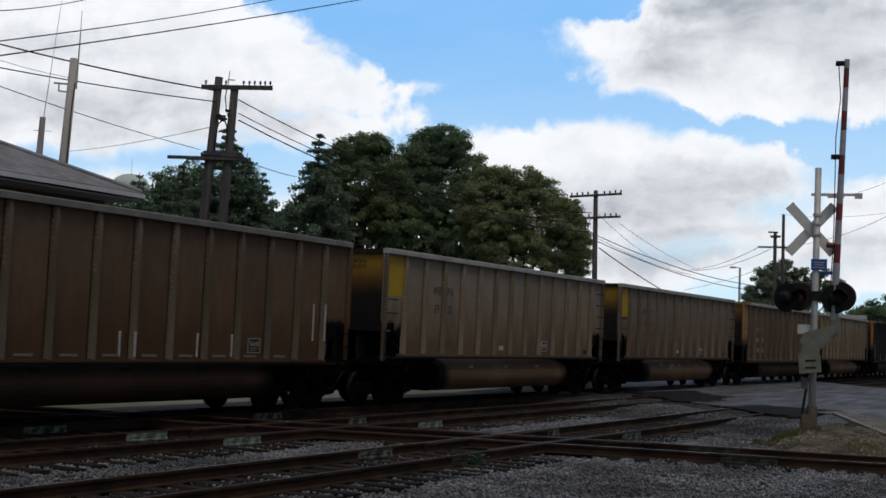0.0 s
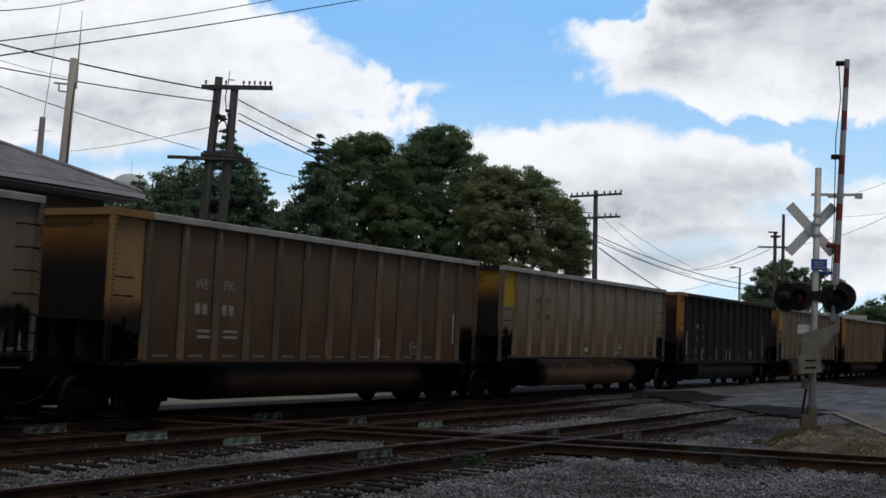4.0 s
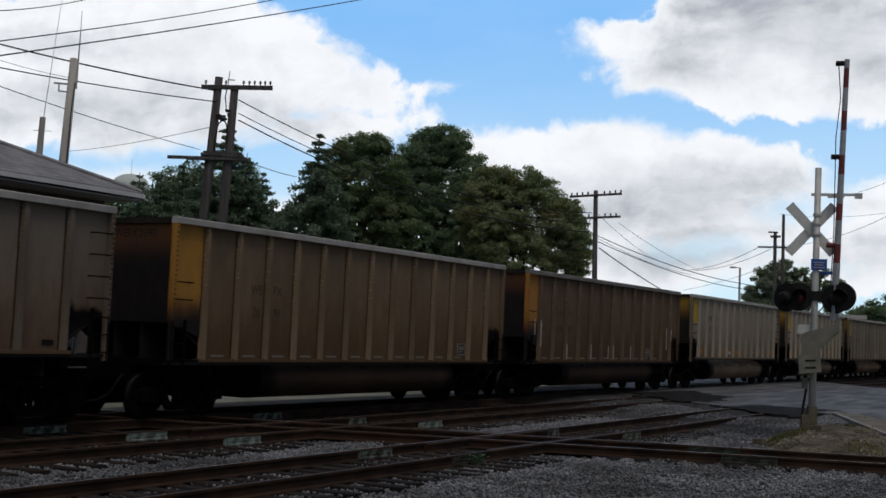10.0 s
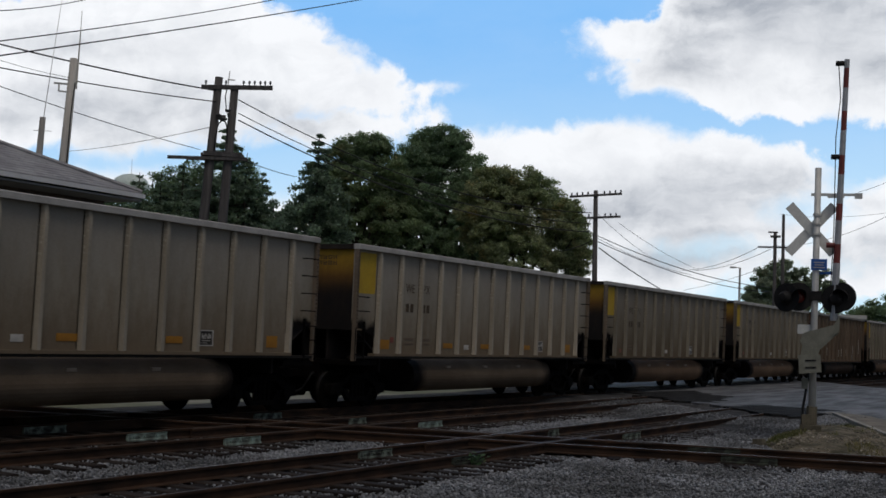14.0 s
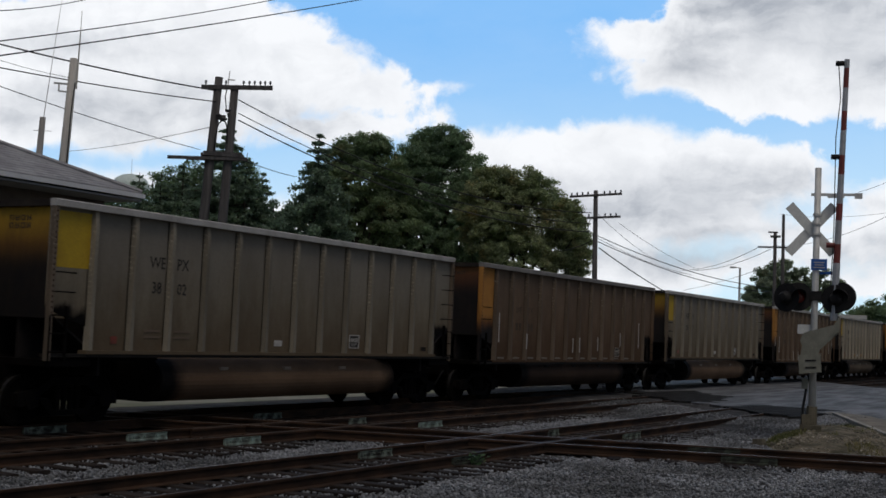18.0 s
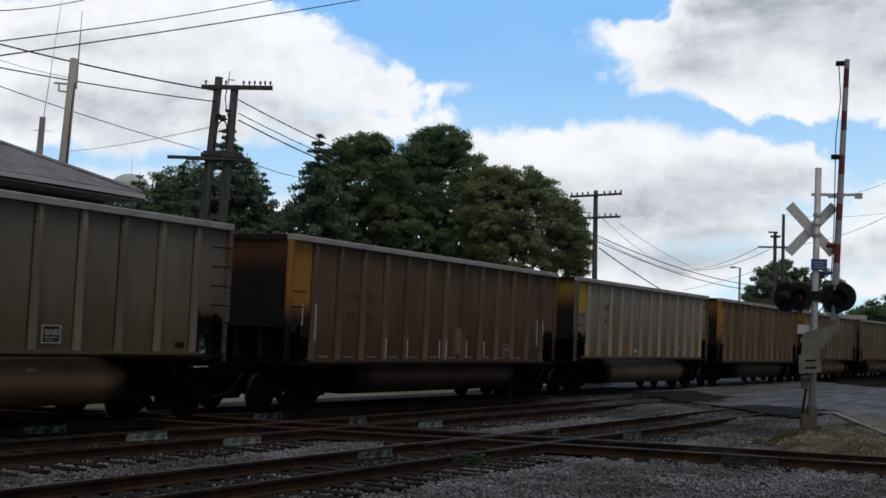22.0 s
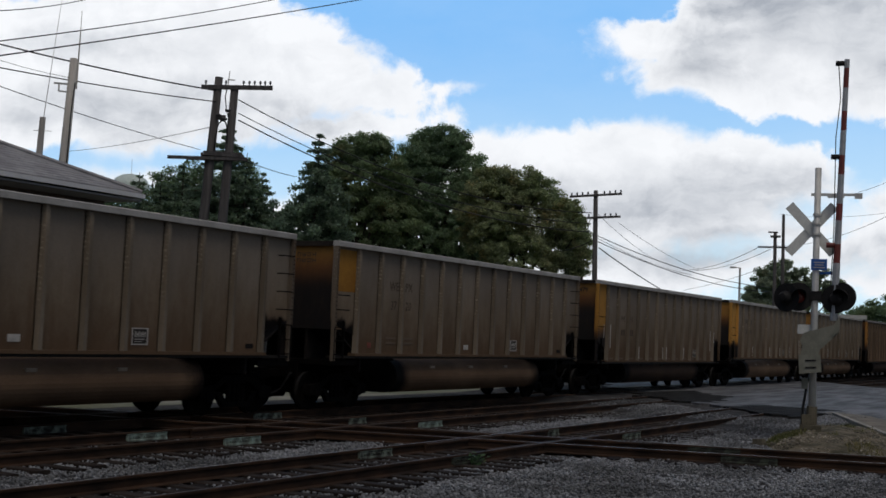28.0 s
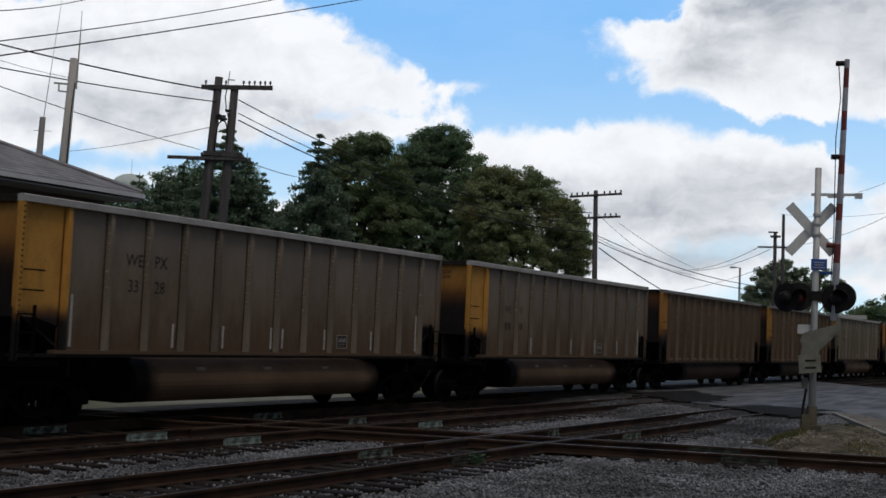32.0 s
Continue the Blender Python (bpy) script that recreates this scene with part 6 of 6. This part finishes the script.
def broad_tree(at, height, crown, mat, seed, label, puffs=24, count=60000, size=0.08, clump=0.42):
    """A trunk, limbs, and a crown of leaf sprays on many overlapping boughs. crown: lobes (dx, dy, z, radius)."""
    rng = np.random.default_rng(seed)
    th = thing("tree", label, "tree", pose(at[0], at[1], -0.4, 0, 0, cam_turn(at[0], at[1])))
    part("trunk", Geo().tube([(0, 0, 0), (0.05, 0.05, height * 0.2), (0.0, 0.1, height * 0.45), (0.15, 0, height * 0.72)], [0.42, 0.32, 0.22, 0.08], 10), BARK, th, smooth=True)
    limbs = Geo()
    pc, pr, core = [], [], []
    for (dx, dy, z, r) in crown:
        part("limb", Geo().tube([(0, 0.05, height * 0.25), (dx * 0.5, dy * 0.5, (z + height * 0.25) / 2), (dx, dy, z)], [0.16, 0.10, 0.04], 6), BARK, th)
        k = max(16, int(puffs * r * r))
        d = rng.normal(size=(k, 3))
        d[0] = (0, 0, 1)
        d /= np.linalg.norm(d, axis=1)[:, None]
        out = np.where(rng.random((k, 1)) < 0.78, rng.uniform(0.74, 0.96, (k, 1)), rng.uniform(0.25, 0.74, (k, 1)))
        c = np.array([dx, dy, z]) + d * r * out
        c[0, 2] = z + 0.85 * r
        pc.append(c), pr.append(clump * rng.uniform(0.55, 1.25, k)), core.append(d)
        for q in c[::9]:
            limbs.tube([(dx, dy, z), tuple((np.array([dx, dy, z]) + q) / 2 + rng.normal(size=3) * 0.15), tuple(q)], [0.06, 0.04, 0.015], 5)
    pc, pr, core = np.concatenate(pc), np.concatenate(pr), np.concatenate(core)
    share = pr ** 2 / (pr ** 2).sum()
    cs, ns = [], []
    for c, q, sh, d in zip(pc, pr, share, core):
        m = max(10, int(count * sh))
        e = rng.normal(size=(m, 3))
        e /= np.linalg.norm(e, axis=1)[:, None]
        rad = q * rng.uniform(0.1, 1.0, (m, 1)) ** 0.6
        cs.append(c + e * rad * np.array([1.2, 1.2, 0.75])), ns.append(e * 0.5 + d * 0.9 + np.array([0, 0, 0.4]))
    tagged(part("branching", limbs, BARK, th), kind="stuff")
    part("crown", leaves("crown", np.concatenate(cs), np.concatenate(ns), size, mat, rng), None, th)
    return th


def chart_tree(foot, d, lobes, mat, seed, label, puffs, count, size, clump=0.42):
    """A broad tree whose lobes are given as directions of the view (x, y, radius, in thousandths) at d metres."""
    base = along(foot, 0, d)
    turn = pose(base.x, base.y, -0.4, 0, 0, cam_turn(base.x, base.y)).inverted()
    rng = random.Random(seed)
    crown = []
    for x, y, r in lobes:
        q = turn @ along(x, y, d)
        crown.append((q.x, q.y + rng.uniform(-1.0, 1.0), q.z, r * d / 2158.5))
    return broad_tree((base.x, base.y), max(c[2] for c in crown) + 1.0, crown, mat, seed, label, puffs, count, size, clump)


def spruce(at, height, radius, seed, label, count=26):
    rng = np.random.default_rng(seed)
    th = thing("tree", label, "conifer", pose(at[0], at[1], -0.4, 0, 0, cam_turn(at[0], at[1])))
    part("trunk", Geo().tube([(0, 0, 0), (0, 0, height * 0.97)], [0.26, 0.02], 8), BARK, th)
    cs, ns = [], []
    limbs = Geo()
    z = height * 0.12
    while z < height * 0.962:
        f = 1 - z / height
        ln = 1.15 * radius * (f ** 0.68) * min(1.0, 0.42 + 4.5 * f) * rng.uniform(0.65, 1.15)
        for k in range(7 if f > 0.25 else 5):
            a = rng.uniform(0, 2 * math.pi)
            l = ln * rng.uniform(0.65, 1.1)
            tip = np.array([math.cos(a) * l, math.sin(a) * l, z - 0.22 * l + 0.1])
            limbs.tube([(0, 0, z), tuple(tip * np.array([0.6, 0.6, 0]) + np.array([0, 0, z - 0.12 * l])), tuple(tip)], [0.05, 0.035, 0.012], 4)
            m = int(count * max(0.06, l))
            t = rng.uniform(0.15, 1.0, (m, 1))
            p = np.array([0, 0, z]) * (1 - t) + tip * t + rng.normal(size=(m, 3)) * np.array([0.14, 0.14, 0.12]) * min(1.3, 0.20 + 0.50 * l)
            cs.append(p), ns.append(np.tile(np.array([0, 0, 1.0]), (m, 1)))
        z += height * 0.022 + 0.12
    tagged(part("branching", limbs, BARK, th), kind="stuff")
    part("crown", leaves("crown", np.concatenate(cs), np.concatenate(ns), 0.10, NEEDLE, rng), None, th)
    return th


def spot(px, py, d):
    q = along(px, py, d)
    return (q.x, q.y), q.z


chart_tree(0, 85, [(0, 178, 46), (-40, 152, 50), (36, 150, 44), (-14, 100, 80), (-70, 92, 48), (-70, 136, 36), (58, 90, 52), (-26, 176, 40), (18, 180, 38), (-10, 15, 95), (-70, 10, 70), (60, 10, 70)], LEAF_DARK, 11,
           "tall dense dark green maple behind the tracks", 24, 170000, 0.075)
chart_tree(-150, 82, [(-144, 170, 38), (-178, 152, 38), (-165, 170, 32), (-122, 172, 32), (-108, 142, 42), (-200, 112, 42), (-154, 102, 60), (-210, 52, 48), (-144, 32, 70), (-94, 52, 56), (-100, 100, 40)], LEAF_GREEN, 12,
           "broad green maple with a few turning leaves", 24, 120000, 0.075)
chart_tree(140, 80, [(112, 110, 40), (84, 106, 42), (150, 112, 38), (188, 88, 38), (136, 60, 66), (86, 32, 62), (214, 52, 36), (228, 16, 36), (202, -8, 50), (136, -18, 66), (240, -20, 28), (70, 70, 50)], LEAF_TURN, 13,
           "maple turning orange-brown at its crown", 24, 130000, 0.075)
a3, z3 = spot(-218, 204, 78)
spruce(a3, 15.2, 4.2, 14, "dark blue-green spruce beside the maples", 150)
a4, z4 = spot(-379, 210, 84)
spruce(a4, 16.4, 4.6, 15, "dark spruce behind the power poles", 150)
for i, (px, py, r) in enumerate(((-536, 140, 3.0), (-498, 138, 3.2), (-458, 156, 3.4), (-420, 176, 3.4), (-346, 176, 3.4), (-318, 140, 3.0), (-572, 88, 2.6))):
    q, zq = spot(px, py, 82 + 1.3 * (i % 3))
    spruce(q, zq + 0.6, r, 50 + i, "dark feathery conifer behind the station", 74)
chart_tree(-440, 88, [(-514, 104, 30), (-474, 112, 34), (-440, 124, 34), (-486, 72, 50), (-414, 96, 58), (-346, 110, 38), (-354, 60, 56), (-420, 30, 60), (-500, 40, 50), (-548, 62, 34), (-568, 74, 28), (-590, 60, 24)], LEAF_DARK, 16,
           "dark green tree behind the station", 18, 46000, 0.085)
chart_tree(-280, 83, [(-300, 64, 26), (-282, 40, 24), (-268, 62, 16), (-262, 26, 24), (-300, 20, 34)], NEEDLE, 20, "open feathery dark tree between the spruces", 14, 9000, 0.085, 0.35)
chart_tree(240, 82, [(232, 74, 12), (246, 46, 13), (254, 20, 14), (246, -4, 16)], LEAF_TURN, 17, "thin sparse small tree", 40, 4200, 0.075, 0.26)
chart_tree(612, 150, [(600, -44, 26), (566, -54, 18), (640, -56, 22), (586, -80, 34), (676, -62, 26), (700, -78, 22), (640, -92, 34), (548, -84, 16)], LEAF_HAZED, 18, "far green tree behind the crossing", 9, 40000, 0.13, 0.6)
chart_tree(790, 150, [(784, -104, 20), (762, -108, 16), (740, -114, 14), (806, -108, 18), (790, -130, 32), (748, -128, 20), (720, -124, 14)], LEAF_DARK, 19, "far dark tree at the road's end", 9, 14000, 0.13, 0.6)
for i, (px, py, d) in enumerate(((420, -78, 220), (500, -80, 230), (580, -84, 230), (680, -92, 240), (740, -98, 230), (330, -70, 230))):
    q, zq = spot(px, py, d)
    broad_tree(q, zq + 0.4, [(0, 0, zq * 0.66, zq * 0.30), (-3, 0, zq * 0.5, zq * 0.3), (3, 0, zq * 0.52, zq * 0.3), (5.5, 0, zq * 0.42, zq * 0.26)], LEAF_GREEN, 30 + i, "far hedge of green trees on the horizon", 5, 6000, 0.22, 0.8)

# grass tufts on the verge
GRASS = leaf_mat("verge_grass", (0.120, 0.125, 0.045), (0.185, 0.160, 0.075), (0.26, 0.21, 0.11))
rng = np.random.default_rng(77)
g = Geo()
for i in range(16000):
    clump = i >= 14800                    # a green clump of weeds beside the mast
    x, y = (27.9 + 0.40 * rng.normal(), 6.98 + 0.16 * rng.normal()) if clump else (23.9 + 10.8 * rng.random(), 4.4 + 4.4 * rng.random())
    k = noise.noise((x * 0.9, y * 0.9, 9)) + 0.5 * noise.noise((x * 3.1, y * 3.1, 4))
    if mound(x, y) < -0.2 or not (clump or k > 0.34):
        continue
    z = mound(x, y) - 0.01
    hgt, a, ln = rng.uniform(0.03, 0.11) * (1.1 if clump else 0.7 + k), rng.uniform(0, 6.28), rng.uniform(-0.06, 0.06)
    dx, dy = math.cos(a) * 0.013, math.sin(a) * 0.013
    g.add([(x - dx, y - dy, z), (x + dx, y + dy, z), (x + ln + dx * 0.5, y + ln * 0.6, z + hgt * 0.6), (x + ln * 2, y + ln * 1.3, z + hgt)], [(0, 1, 2), (0, 2, 3)])
solid("grass", g, GRASS, "sparse dry grass tufts on the verge", "grass", "stuff")

# broken concrete lumps at the edge of the verge
for x, y, w, seed in ((27.05, 7.32, 0.36, 2), (26.9, 6.98, 0.22, 5), (27.3, 7.12, 0.20, 6)):
    rr = random.Random(seed)
    pts = [(w / 2 * (1 + rr.uniform(-0.25, 0.1)) * math.cos(k * math.pi / 3.5 + 0.4), w * 0.4 * (1 + rr.uniform(-0.25, 0.1)) * math.sin(k * math.pi / 3.5 + 0.4)) for k in range(7)]
    g = Geo().prism(pts, "z", -0.12, w * 0.18)
    top = [(a * 0.8, b * 0.8) for a, b in pts]
    g.prism(top, "z", w * 0.18, w * 0.42)
    solid("concrete_lump", g, OLD_CONCRETE, "broken lump of stained concrete on the ballast", "rubble", group="concrete lumps by the verge", m=pose(x, y, -0.2, rr.uniform(-6, 6), rr.uniform(-6, 6), rr.uniform(0, 90)))

# low weeds that have come up beside the rails
WEED = leaf_mat("weed_leaves", (0.075, 0.130, 0.062), (0.060, 0.105, 0.055), (0.13, 0.14, 0.07))
for x, y, size, many, seed in ((18.10, 9.64, 0.17, 46, 3), (27.15, 10.02, 0.12, 30, 5), (22.6, 6.55, 0.07, 16, 7)):
    rr = np.random.default_rng(seed)
    weed = thing("weed", "low green leafy weed growing in the ballast", "weed", pose(x, y, -0.21), "weeds beside the rails")
    stems = Geo()
    tips = rr.normal(size=(6, 3)) * np.array([0.5, 0.5, 0.12]) * size + np.array([0, 0, size * 1.1])
    for q in tips:
        stems.tube([(0, 0, -0.03), tuple(q * np.array([0.35, 0.35, 0.55])), tuple(q)], [0.006, 0.005, 0.003], 4)
    part("stems", stems, WEED, weed)
    at = tips[rr.integers(0, 6, many)] * rr.uniform(0.35, 1.05, (many, 1)) + rr.normal(size=(many, 3)) * size * 0.22
    at[:, 2] = np.abs(at[:, 2])
    part("foliage", leaves("foliage", at, np.tile(np.array([0.0, -0.5, 0.9]), (many, 1)), 0.042, WEED, rr), None, weed)

# ---------------------------------------------------------------- bogies for every car, and all that moves
BOGIE_AT = 6.1
first_bogie.location.x = BOGIE_AT
ALL_WHEELS = [[], []]
for n_car, car in TRAIN.items():
    for at in (BOGIE_AT, -BOGIE_AT):
        if n_car == 1 and at > 0:
            continue
        b, ws = bogie_parts(car, at)
        ALL_WHEELS[0].append(ws[0]), ALL_WHEELS[1].append(ws[1])


def motions():
    """The train rolls by at a steady pace, its wheels turn, and the clouds drift."""
    for n_car, car in TRAIN.items():
        x0 = CAR_AT(n_car)
        walk(car, [(t, pose(x0 - SPEED * t, 16.65 + WIDE, 0)) for t in range(0, 33, 4)])
    for first, rest in zip(WHEELSETS, ALL_WHEELS):
        c = first.location.copy()
        rows = []
        for i in range(961):
            t = i / 30.0
            rows.append((t, pose(*c, 0, -math.degrees(SPEED * t / 0.457) % 360.0, 0)))
        walk(first, rows)
        for ob in rest:
            ob.rotation_mode = "QUATERNION"
            keys = ob.animation_data_create()
            keys.action = first.animation_data.action
            keys.action_slot = first.animation_data.action_slot
    drift = 0.072 * 1000 * PX
    walk(backdrop, [(0, SKY_POSE), (16, SKY_POSE @ Matrix.Translation((drift * 0.55, 0, 0))), (32, SKY_POSE @ Matrix.Translation((drift, 0, 0)))])


motions()
